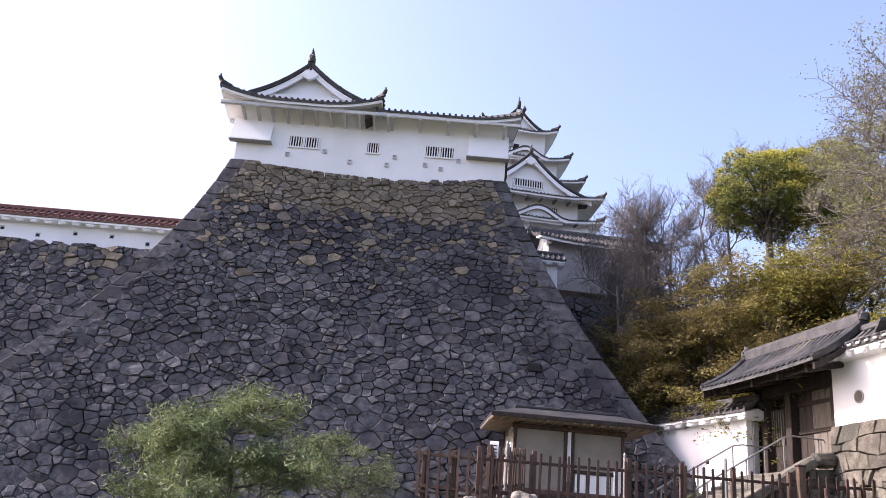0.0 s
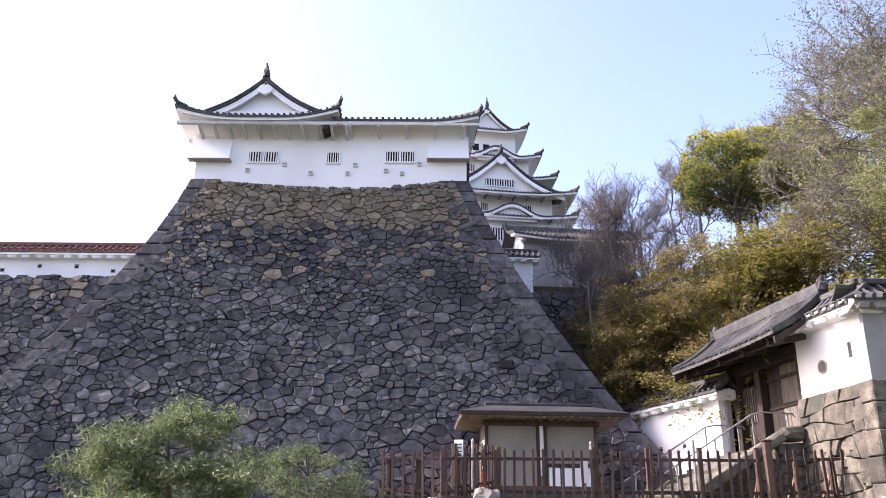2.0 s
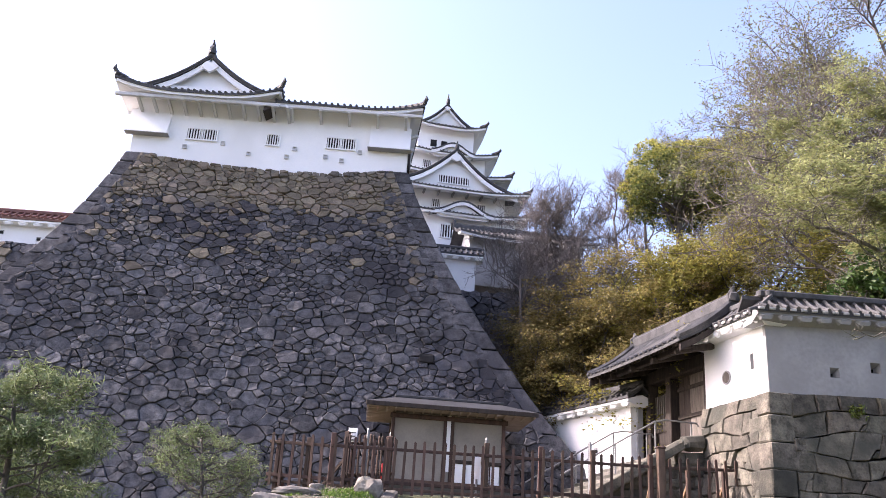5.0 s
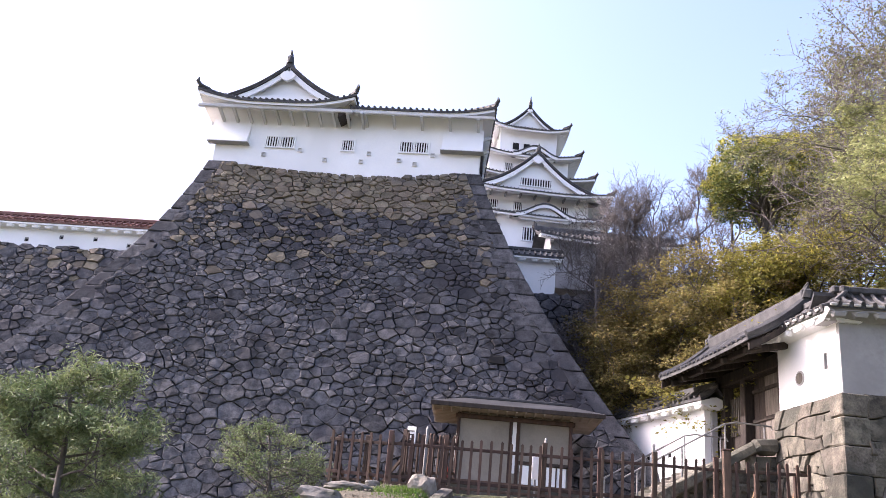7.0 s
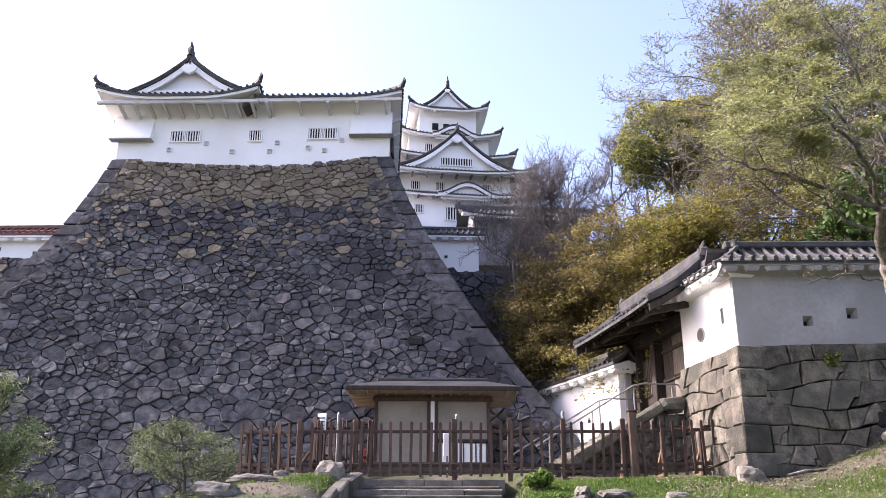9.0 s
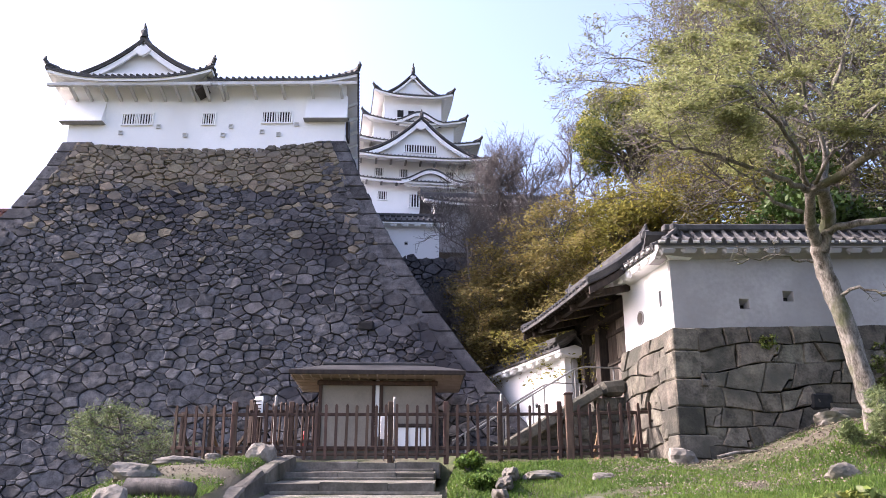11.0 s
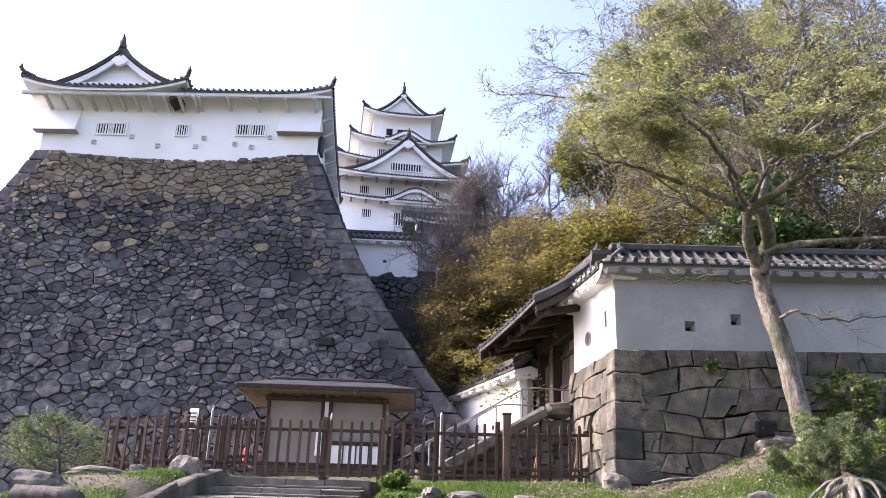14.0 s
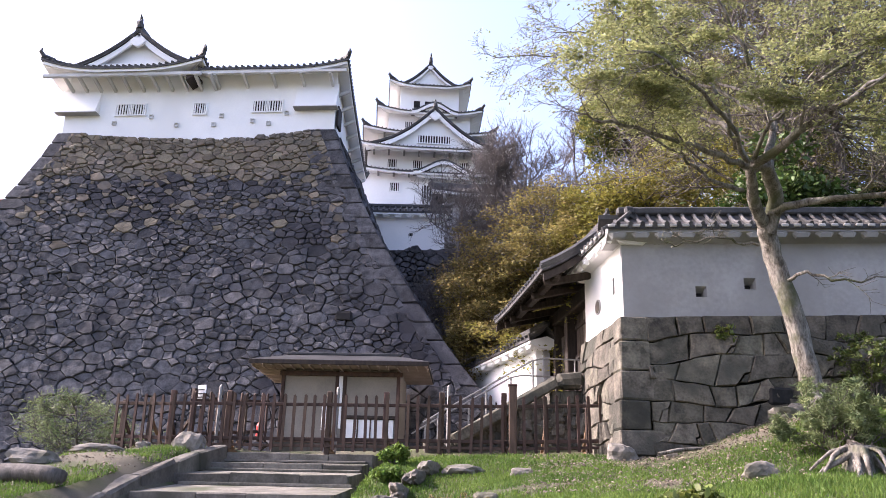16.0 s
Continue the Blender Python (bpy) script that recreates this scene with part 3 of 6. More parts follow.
def skirt_roof(root, x0, x1, y0, y1, z, inset, rise, lift=0.4, pitch=0.3, sides="fblr", hollow=0.1, radius=0.06, tips=0.3, run_y=None):
    """A roof ring round a rectangle of eaves: inset and risen at its inner edge."""
    iy = run_y or inset
    w, d = x1 - x0, y1 - y0
    if "f" in sides:
        roof_slope(root, (x0, y0, z), (1, 0, 0), (0, 1, 0), w, iy, rise, inset, inset, lift, hollow, pitch, radius=radius)
    if "b" in sides:
        roof_slope(root, (x1, y1, z), (-1, 0, 0), (0, -1, 0), w, iy, rise, inset, inset, lift, hollow, 0, radius=radius)
    if "l" in sides:
        roof_slope(root, (x0, y1, z), (0, -1, 0), (1, 0, 0), d, inset, rise, iy, iy, lift, hollow, pitch, radius=radius)
    if "r" in sides:
        roof_slope(root, (x1, y0, z), (0, 1, 0), (-1, 0, 0), d, inset, rise, iy, iy, lift, hollow, pitch, radius=radius)
    for (cx, sx) in ((x0, 1), (x1, -1)):
        for (cy, sy) in ((y0, 1), (y1, -1)):
            bm = bmesh.new()
            pts = [(cx + sx * inset * t, cy + sy * iy * t, z + rise * t - hollow * math.sin(math.pi * t) + lift * (1 - t) ** 1.5 + 0.08) for t in (0, 0.25, 0.5, 0.75, 1)]
            tube(bm, pts, 0.09 if radius > 0.05 else 0.045, 6)
            part("hip_ridge", bm, TILE_REST, root)
            if tips:
                corner_tip(root, (cx, cy, z + lift), (-sx, -sy, 0), tips)


def gable(root, cx, y0, y1, z, half, height, hollow=0.22, verge=0.35, pitch=0.3, radius=0.06, ornament=0.5, board=0.22, wall_back=0.4):
    """A gabled roof with its ridge along y and a white gable face at y0."""
    def edge(t):
        return half * (1 - t), height * t - hollow * math.sin(math.pi * t)
    for s in (-1, 1):
        if s < 0:
            roof_slope(root, (cx - half, y1, z), (0, -1, 0), (1, 0, 0), y1 - y0, half, height, 0, 0, 0, hollow, pitch, soffit=False, radius=radius)
        else:
            roof_slope(root, (cx + half, y0, z), (0, 1, 0), (-1, 0, 0), y1 - y0, half, height, 0, 0, 0, hollow, pitch, soffit=False, radius=radius)
        # verge roll and white barge board
        bm = bmesh.new()
        ts = [k / 8 for k in range(9)]
        tube(bm, [(cx + s * edge(t)[0], y0 + 0.02, z + edge(t)[1] + 0.05) for t in ts], 0.065 if radius > 0.05 else 0.045, 6)
        part("verge_tile", bm, TILE_REST, root)
        bm = bmesh.new()
        grid = [[(cx + s * (edge(t)[0] - 0.05), y0 + 0.06 + k * 0.1, z + edge(t)[1] - 0.106) for t in ts] for k in (0, 1)]
        sheet(bm, grid, board)
        part("barge_board", bm, PLASTER, root, "white curved barge board")
    bm = bmesh.new()
    ts = [k / 8 for k in range(9)]
    outline = [(cx - edge(t)[0] * 0.93, z + edge(t)[1] - 0.13) for t in ts] + [(cx + edge(t)[0] * 0.93, z + edge(t)[1] - 0.13) for t in reversed(ts[:-1])]
    prism(bm, outline, "y", y0 + wall_back, y0 + wall_back + 0.15)
    part("gable_face", bm, PLASTER, root, "white plaster gable face")
    # hanging gable ornament
    bm = bmesh.new()
    h = board
    prism(bm, [(cx - h * 1.3, z + height - h * 1.9), (cx - h * 0.7, z + height - h * 1.2), (cx + h * 0.7, z + height - h * 1.2), (cx + h * 1.3, z + height - h * 1.9),
               (cx + h * 0.75, z + height - h * 2.5), (cx, z + height - h * 2.9), (cx - h * 0.75, z + height - h * 2.5)], "y", y0 - 0.02, y0 + 0.13)
    part("gable_pendant", bm, PLASTER, root, "white carved gable pendant")
    ridge_beam(root, (cx, y0 + 0.05, z + height + 0.12), (cx, y1, z + height + 0.12), 0.24 if radius > 0.05 else 0.18, 0.28 if radius > 0.05 else 0.2, True, ornament)


def lattice_window(root, x, z, w, h, y, bars):
    """A barred window set into a wall that faces -y."""
    win = part("window", boxes(((x + w / 2, y + 0.05, z + h / 2), (w, 0.14, h))), BLACK, root, "dark barred window opening")
    bm = boxes(((x + w / 2, y - 0.03, z + h + 0.03), (w + 0.12, 0.1, 0.06)), ((x + w / 2, y - 0.03, z - 0.03), (w + 0.12, 0.1, 0.06)),
               ((x - 0.03, y - 0.03, z + h / 2), (0.06, 0.1, h)), ((x + w + 0.03, y - 0.03, z + h / 2), (0.06, 0.1, h)))
    part("window_frame", bm, PLASTER, win)
    step = w / bars
    for k in range(bars):
        part("bar", boxes(((x + step * (k + 0.5), y - 0.05, z + h / 2), (step * 0.36, 0.07, h))), PLASTER, win)


def loophole(root, x, z, y, s=0.16):
    # a grey plaster square stands for the shade inside the hole
    o = part("loophole", boxes(((x, y + 0.04, z), (s, 0.12, s))), PLASTER_SHADED, root, "small square loophole")
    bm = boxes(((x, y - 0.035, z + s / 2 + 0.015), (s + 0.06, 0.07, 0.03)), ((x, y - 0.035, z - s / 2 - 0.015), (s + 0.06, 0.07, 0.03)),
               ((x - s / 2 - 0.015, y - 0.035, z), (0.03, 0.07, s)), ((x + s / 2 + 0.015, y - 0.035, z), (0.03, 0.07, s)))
    part("loophole_rim", bm, PLASTER_SHADED, o)


# ---------------------------------------------------------------- the turret on the great wall
def stone_drop(root, x0, x1, y, z, flip=1):
    """A flared box on the wall for dropping stones, open below."""
    bm = bmesh.new()
    prism(bm, [(y + 0.02, z + 1.25), (y - 0.34, z + 0.06), (y - 0.34, z), (y + 0.02, z)], "x", x0, x1)
    o = part("stone_drop", bm, PLASTER, root, "flared white stone-drop box")
    part("stone_drop_sill", boxes((((x0 + x1) / 2, y - 0.18, z - 0.02), (x1 - x0 + 0.12, 0.40, 0.036)), bevel=0.01), PLASTER_OLD_SHADED, o)


def build_turret():
    root = thing("corner_turret", Matrix(), "long white plastered castle turret with curved grey tiled roofs", "castle turret")
    yw = 33.24
    bm = bmesh.new()
    prism(bm, [(-9.97, 33.25), (2.29, 33.25), (0.75, 46.6), (-9.97, 46.6)], "z", 17.3, 20.9)
    part("wall", bm, PLASTER, root, "white plaster wall")
    bm = bmesh.new()
    box(bm, (-7.2, 36.5, 21.0), (5.6, 6.2, 1.1))
    part("upper_wall", bm, PLASTER, root)
    for x, w, z, n in ((-7.58, 0.6, 18.83, 5), (-6.88, 0.6, 18.83, 5), (-4.03, 0.53, 18.83, 5), (-1.36, 0.58, 18.9, 5), (-0.68, 0.58, 18.9, 5)):
        lattice_window(root, x, z, w, 0.5, yw, n)
    for x, z in ((-5.95, 18.72), (-7.6, 18.42), (-4.75, 18.3), (-2.75, 18.72), (-3.07, 18.3), (-1.35, 18.45), (-0.62, 18.32), (0.15, 18.8)):
        loophole(root, x, z, yw, 0.13)
    stone_drop(root, -10.22, -8.4, yw, 18.86)
    stone_drop(root, 0.55, 2.38, yw, 18.96)
    # dark panel put in for the shaded recess at the right-hand end
    part("side_shutter", boxes(((2.36, 33.75, 18.75), (0.1, 0.7, 0.95)), bevel=0.01), WOOD_DARK, root, "dark panel standing for the shaded recess")
    # eave brackets; on them and the beams the eave's shade is in the grey colour
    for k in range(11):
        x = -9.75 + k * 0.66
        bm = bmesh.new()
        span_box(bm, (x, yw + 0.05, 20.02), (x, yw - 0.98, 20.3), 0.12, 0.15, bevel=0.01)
        part("bracket", bm, PLASTER_SHADED, root)
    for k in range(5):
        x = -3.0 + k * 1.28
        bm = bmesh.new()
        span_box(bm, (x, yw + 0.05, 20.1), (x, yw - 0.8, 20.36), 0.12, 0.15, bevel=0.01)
        part("bracket", bm, PLASTER_SHADED, root)
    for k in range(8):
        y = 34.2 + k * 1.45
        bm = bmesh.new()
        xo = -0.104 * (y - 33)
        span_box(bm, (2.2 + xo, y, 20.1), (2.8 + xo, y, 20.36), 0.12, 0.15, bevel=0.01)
        part("bracket", bm, PLASTER_SHADED, root)
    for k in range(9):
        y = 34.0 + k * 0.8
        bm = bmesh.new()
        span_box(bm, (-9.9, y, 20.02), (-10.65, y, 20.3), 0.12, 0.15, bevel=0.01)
        part("bracket", bm, PLASTER_SHADED, root)
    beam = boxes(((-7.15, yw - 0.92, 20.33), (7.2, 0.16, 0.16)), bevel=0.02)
    part("eave_beam", beam, PLASTER_SHADED, root)
    part("eave_beam", boxes(((-0.35, yw - 0.76, 20.42), (6.4, 0.14, 0.14)), bevel=0.02), PLASTER_SHADED, root)
    # the lower wing's roof, then the hall's hipped and gabled roof
    roof_slope(root, (-3.75, 32.42, 20.66), (1, 0, 0), (0, 1, 0), 6.67, 3.0, 1.35, 0, 3.0, 0.36, 0.1, 0.27, lift_a=0.0)
    roof_slope(root, (2.92, 32.42, 20.66), (-0.104, 0.995, 0), (-0.995, -0.104, 0), 13.1, 3.0, 1.35, 3.0, 0, 0.36, 0.1, 0.27)
    bm = bmesh.new()
    tube(bm, [(2.92 - 3.0 * t, 32.42 + 3.0 * t, 21.1 + 0.99 * t - 0.1 * math.sin(math.pi * t)) for t in (0, 0.25, 0.5, 0.75, 1)], 0.09, 6)
    part("hip_ridge", bm, TILE_REST, root)
    corner_tip(root, (2.92, 32.42, 21.0), (1, -1, 0), 0.34)
    corner_tip(root, (1.58, 45.4, 21.0), (0.3, 1, 0), 0.3)
    bm = bmesh.new()
    span_box(bm, (-3.6, 35.5, 22.05), (-0.1, 35.5, 22.05), 0.25, 0.3, bevel=0.03)
    part("ridge", bm, TILE_REST, root)
    skirt_roof(root, -10.85, -3.42, 32.08, 40.6, 20.62, 1.55, 0.86, 0.52, 0.27, "fblr", tips=0.36)
    gable(root, -7.14, 33.25, 39.6, 21.42, 2.7, 1.78, 0.2, pitch=0.27, ornament=0.55, board=0.3)
    # dark boarded end of the hall's eave
    bm = bmesh.new()
    prism(bm, [(-4.2, 20.0), (-3.8, 20.25), (-3.8, 20.42), (-4.2, 20.42)], "y", 32.3, 33.2)
    part("eave_end_board", bm, WOOD_DARK, root)


build_turret()


# ---------------------------------------------------------------- plaster walls with tiled copings
def coped_wall(root, length, z0, z1, thick=0.5, over=0.42, rise=0.5, mat=None, tile=None, pitch=0.3, radius=0.06, ribs="f"):
    """A plaster wall along local x from 0 to length, its face at y = 0, with a small two-sided tiled roof."""
    mat = mat or PLASTER
    part("wall_body", boxes(((length / 2, thick / 2, (z0 + z1) / 2), (length, thick, z1 - z0)), bevel=0.015), mat, root, "white plaster wall face")
    run = thick / 2 + over
    roof_slope(root, (-over, -over, z1 + 0.22), (1, 0, 0), (0, 1, 0), length + 2 * over, run, rise, 0, 0, 0.0, 0.05, pitch, tile=tile, radius=radius, soffit=False)
    roof_slope(root, (length + over, thick + over, z1 + 0.22), (-1, 0, 0), (0, -1, 0), length + 2 * over, run, rise, 0, 0, 0.0, 0.05, 0, tile=tile, radius=radius, soffit=False)
    # rounded plaster eave, swelling tile by tile
    bm = bmesh.new()
    prism(bm, [(-over + 0.05, z1 + 0.12), (-over + 0.02, z1 + 0.02), (0.02, z1 - 0.1), (thick - 0.02, z1 - 0.1), (thick + over - 0.05, z1 + 0.12), (thick / 2, z1 + 0.3)], "x", -over + 0.04, length + over - 0.04)
    part("eave_plaster", bm, mat, root)
    n = int((length + 2 * over) / 0.62)
    block = None
    for k in range(n):
        m = Matrix.Translation((-over + 0.3 + k * (length + 2 * over - 0.6) / max(1, n - 1), -over + 0.14, z1 + 0.0))
        if block is None:
            bm = bmesh.new()
            tube(bm, [(-0.2, 0, 0.02), (-0.1, 0, -0.04), (0.1, 0, -0.04), (0.2, 0, 0.02)], [0.05, 0.1, 0.1, 0.05], 6)
            block = part("eave_lobe", bm, mat, root)
            block.matrix_basis = m
        else:
            again(block, m)
    bm = bmesh.new()
    zt = z1 + 0.22 + rise
    span_box(bm, (-over, thick / 2, zt + 0.06), (length + over, thick / 2, zt + 0.06), 0.2, 0.2, bevel=0.04)
    part("ridge", bm, tile or TILE_REST, root)


def wall_hole(root, x, z, s=0.26):
    """A splayed loophole in a wall face at y = 0."""
    bm = bmesh.new()
    e = s * 0.72
    a = [bm.verts.new(p) for p in ((x - s / 2, -0.012, z - s / 2), (x + s / 2, -0.012, z - s / 2), (x + s / 2, -0.012, z + s / 2), (x - s / 2, -0.012, z + s / 2))]
    b = [bm.verts.new(p) for p in ((x - e / 2, 0.004, z - s * 0.5), (x + e / 2, 0.004, z - s * 0.5), (x + e / 2, 0.004, z + e / 3), (x - e / 2, 0.004, z + e / 3))]
    for i in range(4):
        bm.faces.new((a[i], a[(i + 1) % 4], b[(i + 1) % 4], b[i]))
    # darker lining puts the recess's shade into the colour
    o = part("loophole", bm, PLASTER_OLD_SHADED, root)
    part("loophole_depth", boxes(((x, -0.002, z - s * 0.05), (e, 0.012, e * 0.85))), BLACK, o, "dark loophole opening")


left_wall = thing("plaster_wall", pose(-45.5, 33.75, 0), "long white plaster wall with reddish tile coping on the lower stone wall", "plaster wall", kind="structure")
coped_wall(left_wall, 34.0, 13.2, 14.35, 0.5, 0.4, 0.42, PLASTER, TILE_WARM, 0.3)
for k in range(15):
    wall_hole(left_wall, 32.3 - k * 1.62, 13.95 if k % 3 else 13.75, 0.2)


# ---------------------------------------------------------------- the keep behind
def build_keep():
    root = thing("castle_keep", pose(4.35, 51.6, 0, 0, 0, 9), "tall white many-storeyed castle keep with grey tiled roofs", "castle keep")
    levels = [(1.98, 27.6, 30.4), (2.7, 26.0, 28.1), (3.3, 24.2, 26.3), (3.9, 22.4, 24.8), (4.5, 15.5, 23.0)]
    for half, z0, z1 in levels:
        part("storey", boxes(((0, 2.2, (z0 + z1) / 2), (2 * half, 2 * half, z1 - z0)), bevel=0.01), PLASTER, root, "white plaster storey")
    c = 2.2
    # roofs from the top down: eave half width, height, inset, rise
    for half, z, inset, rise, lift in ((2.75, 30.1, 1.0, 0.6, 0.42), (3.5, 27.75, 1.5, 0.6, 0.42), (4.3, 25.85, 1.5, 0.6, 0.4), (5.3, 24.35, 1.8, 0.7, 0.4), (5.3, 22.7, 1.3, 0.6, 0.4)):
        skirt_roof(root, -half, half, c - half, c + half, z, inset, rise, lift, 0.24, "flrb", 0.08, 0.036, 0.24)
    gable(root, 0.0, c - 1.9, c + 1.9, 30.55, 1.95, 1.7, 0.2, pitch=0.24, radius=0.045, ornament=0.55, board=0.16, wall_back=0.3)
    gable(root, 0.25, c - 5.0, c - 1.5, 24.5, 4.3, 2.75, 0.5, pitch=0.26, radius=0.045, ornament=0.35, board=0.3, wall_back=0.45)
    # curved cusped gables at two eaves
    for cx, y, z, w, h in ((0.3, c - 3.57, 27.8, 1.5, 0.62), (0.9, c - 5.36, 22.75, 1.9, 0.75)):
        bm = bmesh.new()
        prof = [(s, h * 0.5 * (1 + math.cos(math.pi * s))) for s in (k / 8 for k in range(-8, 9))]
        grid = [[(cx + w * s, y + d, z + q + 0.05) for s, q in prof] for d in (0, 1.2)]
        sheet(bm, grid, 0.1)
        part("cusped_gable_roof", bm, TILE_REST, root)
        bm = bmesh.new()
        grid = [[(cx + w * s, y + 0.04 + d, z + q - 0.056) for s, q in prof] for d in (0, 0.12)]
        sheet(bm, grid, 0.2)
        part("cusped_barge_board", bm, PLASTER, root)
        bm = bmesh.new()
        prism(bm, [(cx + w * 0.9 * s, z + q - 0.2) for s, q in prof] + [(cx + w * 0.8, z - 0.35), (cx - w * 0.8, z - 0.35)], "y", y + 0.3, y + 0.4)
        part("cusped_gable_face", bm, PLASTER, root)
    # windows, storey by storey
    for x in (-0.85, -0.1, 0.6):
        win = part("window", boxes(((x, c - 1.98, 29.0), (0.42, 0.08, 0.5))), BLACK, root, "dark window opening")
        part("shutter", boxes(((x + 0.33, c - 2.02, 29.0), (0.2, 0.06, 0.5))), PLASTER, win)
    for half, z, xs in ((2.7, 26.75, (-1.6, -0.5, 1.0)), (3.3, 25.0, (-2.3, -0.9)), (3.9, 23.45, (-2.6, -1.0, 0.4, 2.0)), (4.5, 21.6, (-2.4, 1.9, 2.7))):
        for x in xs:
            lattice_window(root, x, z, 0.55, 0.55, c - half, 4)
    lattice_window(root, -0.75, 24.95, 2.0, 0.5, c - 4.57, 12)
    lattice_window(root, -0.4, 21.2, 1.9, 0.85, c - 4.52, 11)
    # brackets toned dark, so the shade below each roof is in their colour
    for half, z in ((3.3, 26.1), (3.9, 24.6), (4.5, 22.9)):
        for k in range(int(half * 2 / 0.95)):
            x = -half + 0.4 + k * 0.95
            part("bracket", boxes(((x, c - half - 0.35, z - 0.25), (0.12, 0.7, 0.16)), bevel=0.01), PLASTER_OLD_SHADED, root)


build_keep()


def build_upper_walls():
    """The plaster wall and the low tiled range in front of the keep."""
    w = thing("plaster_wall", pose(0.6, 43.1, 0, 0, 0, 4), "white plaster wall with tiled coping below the keep", "plaster wall", kind="structure")
    coped_wall(w, 5.7, 15.8, 17.75, 0.5, 0.4, 0.45, PLASTER)
    wall_hole(w, 3.9, 16.75, 0.2)
    base = thing("wall_keep_base", Matrix(), "rough stone retaining wall below the keep", "stone wall", kind="structure")
    part("core", boxes(((4.6, 45.2, 11.6), (8.6, 4.4, 8.3))), JOINT, base)

    def at(s, d, o):
        return (0.4 + s, 42.95 - 0.2 * d - o, 15.8 - d)
    cells = stone_cells(9.4, 6.5, 0.55, 1.35, 31)
    lay_stones(base, cells, at, 0.1, 0.025, 32, STONE, STONE_REST)
    g = thing("tiled_range", pose(6.0, 45.6, 0.6, 0, 0, 6), "low white range with a dark tiled roof below the keep", "castle building")
    # wall toned down for its shade; the gable end keeps the white plaster
    part("wall", boxes(((3.4, 2.0, 17.9), (6.8, 4.0, 3.0)), bevel=0.02), PLASTER_OLD_SHADED, g)
    roof_slope(g, (-0.7, -0.8, 19.25), (1, 0, 0), (0, 1, 0), 8.4, 2.8, 1.35, 0, 0, 0.25, 0.12, 0.27)
    roof_slope(g, (7.7, 4.8, 19.25), (-1, 0, 0), (0, -1, 0), 8.4, 2.8, 1.35, 0, 0, 0.25, 0.12, 0)
    ridge_beam(g, (-0.7, 2.0, 20.7), (7.7, 2.0, 20.7), 0.24, 0.3, True, 0.4)
    bm = bmesh.new()
    prism(bm, [(-0.4, 19.15), (4.4, 19.15), (2.0, 20.45)], "x", 0.0, 0.15)
    part("gable_face", bm, PLASTER, g)


build_upper_walls()


# ---------------------------------------------------------------- the wall and gate on the stone base at the right
def build_right_base():
    root = thing("wall_gate_base", GATE.copy(), "squared granite blocks under the white gate wall", "stone wall", kind="structure")
    turn = radians(-8)
    length = 14.0

    def rise_at(u):
        return 6.55 + 0.035 * u

    bm = bmesh.new()
    c, s = math.cos(turn), math.sin(turn)
    a = [(0.12, 0.12), (length * c, length * s + 0.12), (length * c, 6), (0.12, 3.4)]
    lo = [bm.verts.new((x - 0.0, y, 2.0)) for x, y in a]
    hi = [bm.verts.new((x, y, rise_at(x) - 0.06)) for x, y in a]
    for i in range(4):
        bm.faces.new((lo[i], lo[(i + 1) % 4], hi[(i + 1) % 4], hi[i]))
    bm.faces.new(hi)
    bm.faces.new(lo[::-1])
    part("core", bm, JOINT, root)

    def front(q, h, o):
        lean = 0.05 * (3.6 - h)
        return (q * c + (o + lean) * s, q * s - (o + lean) * c, rise_at(q) - 3.6 + h)
    cells = []
    laid = coursed_cells(length, 3.6, 47)
    for cc, poly in laid:
        poly = clip(clip(poly, 0, 1, 3.57), -1, 0, -0.5)
        if len(poly) > 2:
            cells.append((cc, poly))
    lay_stones(root, cells, front, 0.085, 0.012, 42, GRANITE, GRANITE_REST, keep=lambda cc: True, rough=0.9, back=0.3, name="block")
    part("drain_mouth", boxes((front(3.5, 1.62, -0.09), (0.62, 0.42, 0.42)), bevel=0.06), BLACK, root, "dark square drain opening")

    def side(q, h, o):
        lean = 0.05 * (3.6 - h)
        return (-(o + lean), q, 6.55 - 3.6 + h)
    cells = []
    for cc, poly in coursed_cells(3.15, 3.6, 43, 0.32, 0.6, 0.3, 0.95):
        poly = clip(clip(clip(poly, 0, 1, 3.57), -1, 0, -0.35), 1, 0, 3.15)
        if len(poly) > 2:
            cells.append((cc, poly))
    lay_stones(root, cells, side, 0.09, 0.012, 44, GRANITE, GRANITE_REST, keep=lambda cc: True, rough=0.8, back=0.3, flip=True, name="block")
    rnd = random.Random(9)
    h = 3.58
    k = 0
    while h > 0.1:
        hh = min(h, rnd.uniform(0.5, 0.72))
        lf, ls = ((1.35, 0.6), (0.72, 1.0))[k % 2]
        bm = bmesh.new()
        lean = 0.05 * (3.6 - h)
        box(bm, (lf / 2 - 0.14 - lean, ls / 2 - 0.14 - lean, 2.95 + h - hh / 2), (lf, ls, hh - 0.025), pose(0, 0, 0, 0, 0, -3), 0.035)
        for v in bm.verts:
            v.co += Vector((rnd.uniform(-1, 1), rnd.uniform(-1, 1), rnd.uniform(-1, 1))) * 0.012
        part("corner_block", bm, GRANITE, root)
        h -= hh
        k += 1

    # front wall's darker plaster carries its shade in the colour; the side stays white
    front_wall = thing("plaster_wall", GATE @ pose(0.02, 0.04, 0, 0, 0, -8), "weathered white plaster wall, darkened for its shade, with grey tiled coping on granite blocks", "plaster wall", kind="structure")
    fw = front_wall
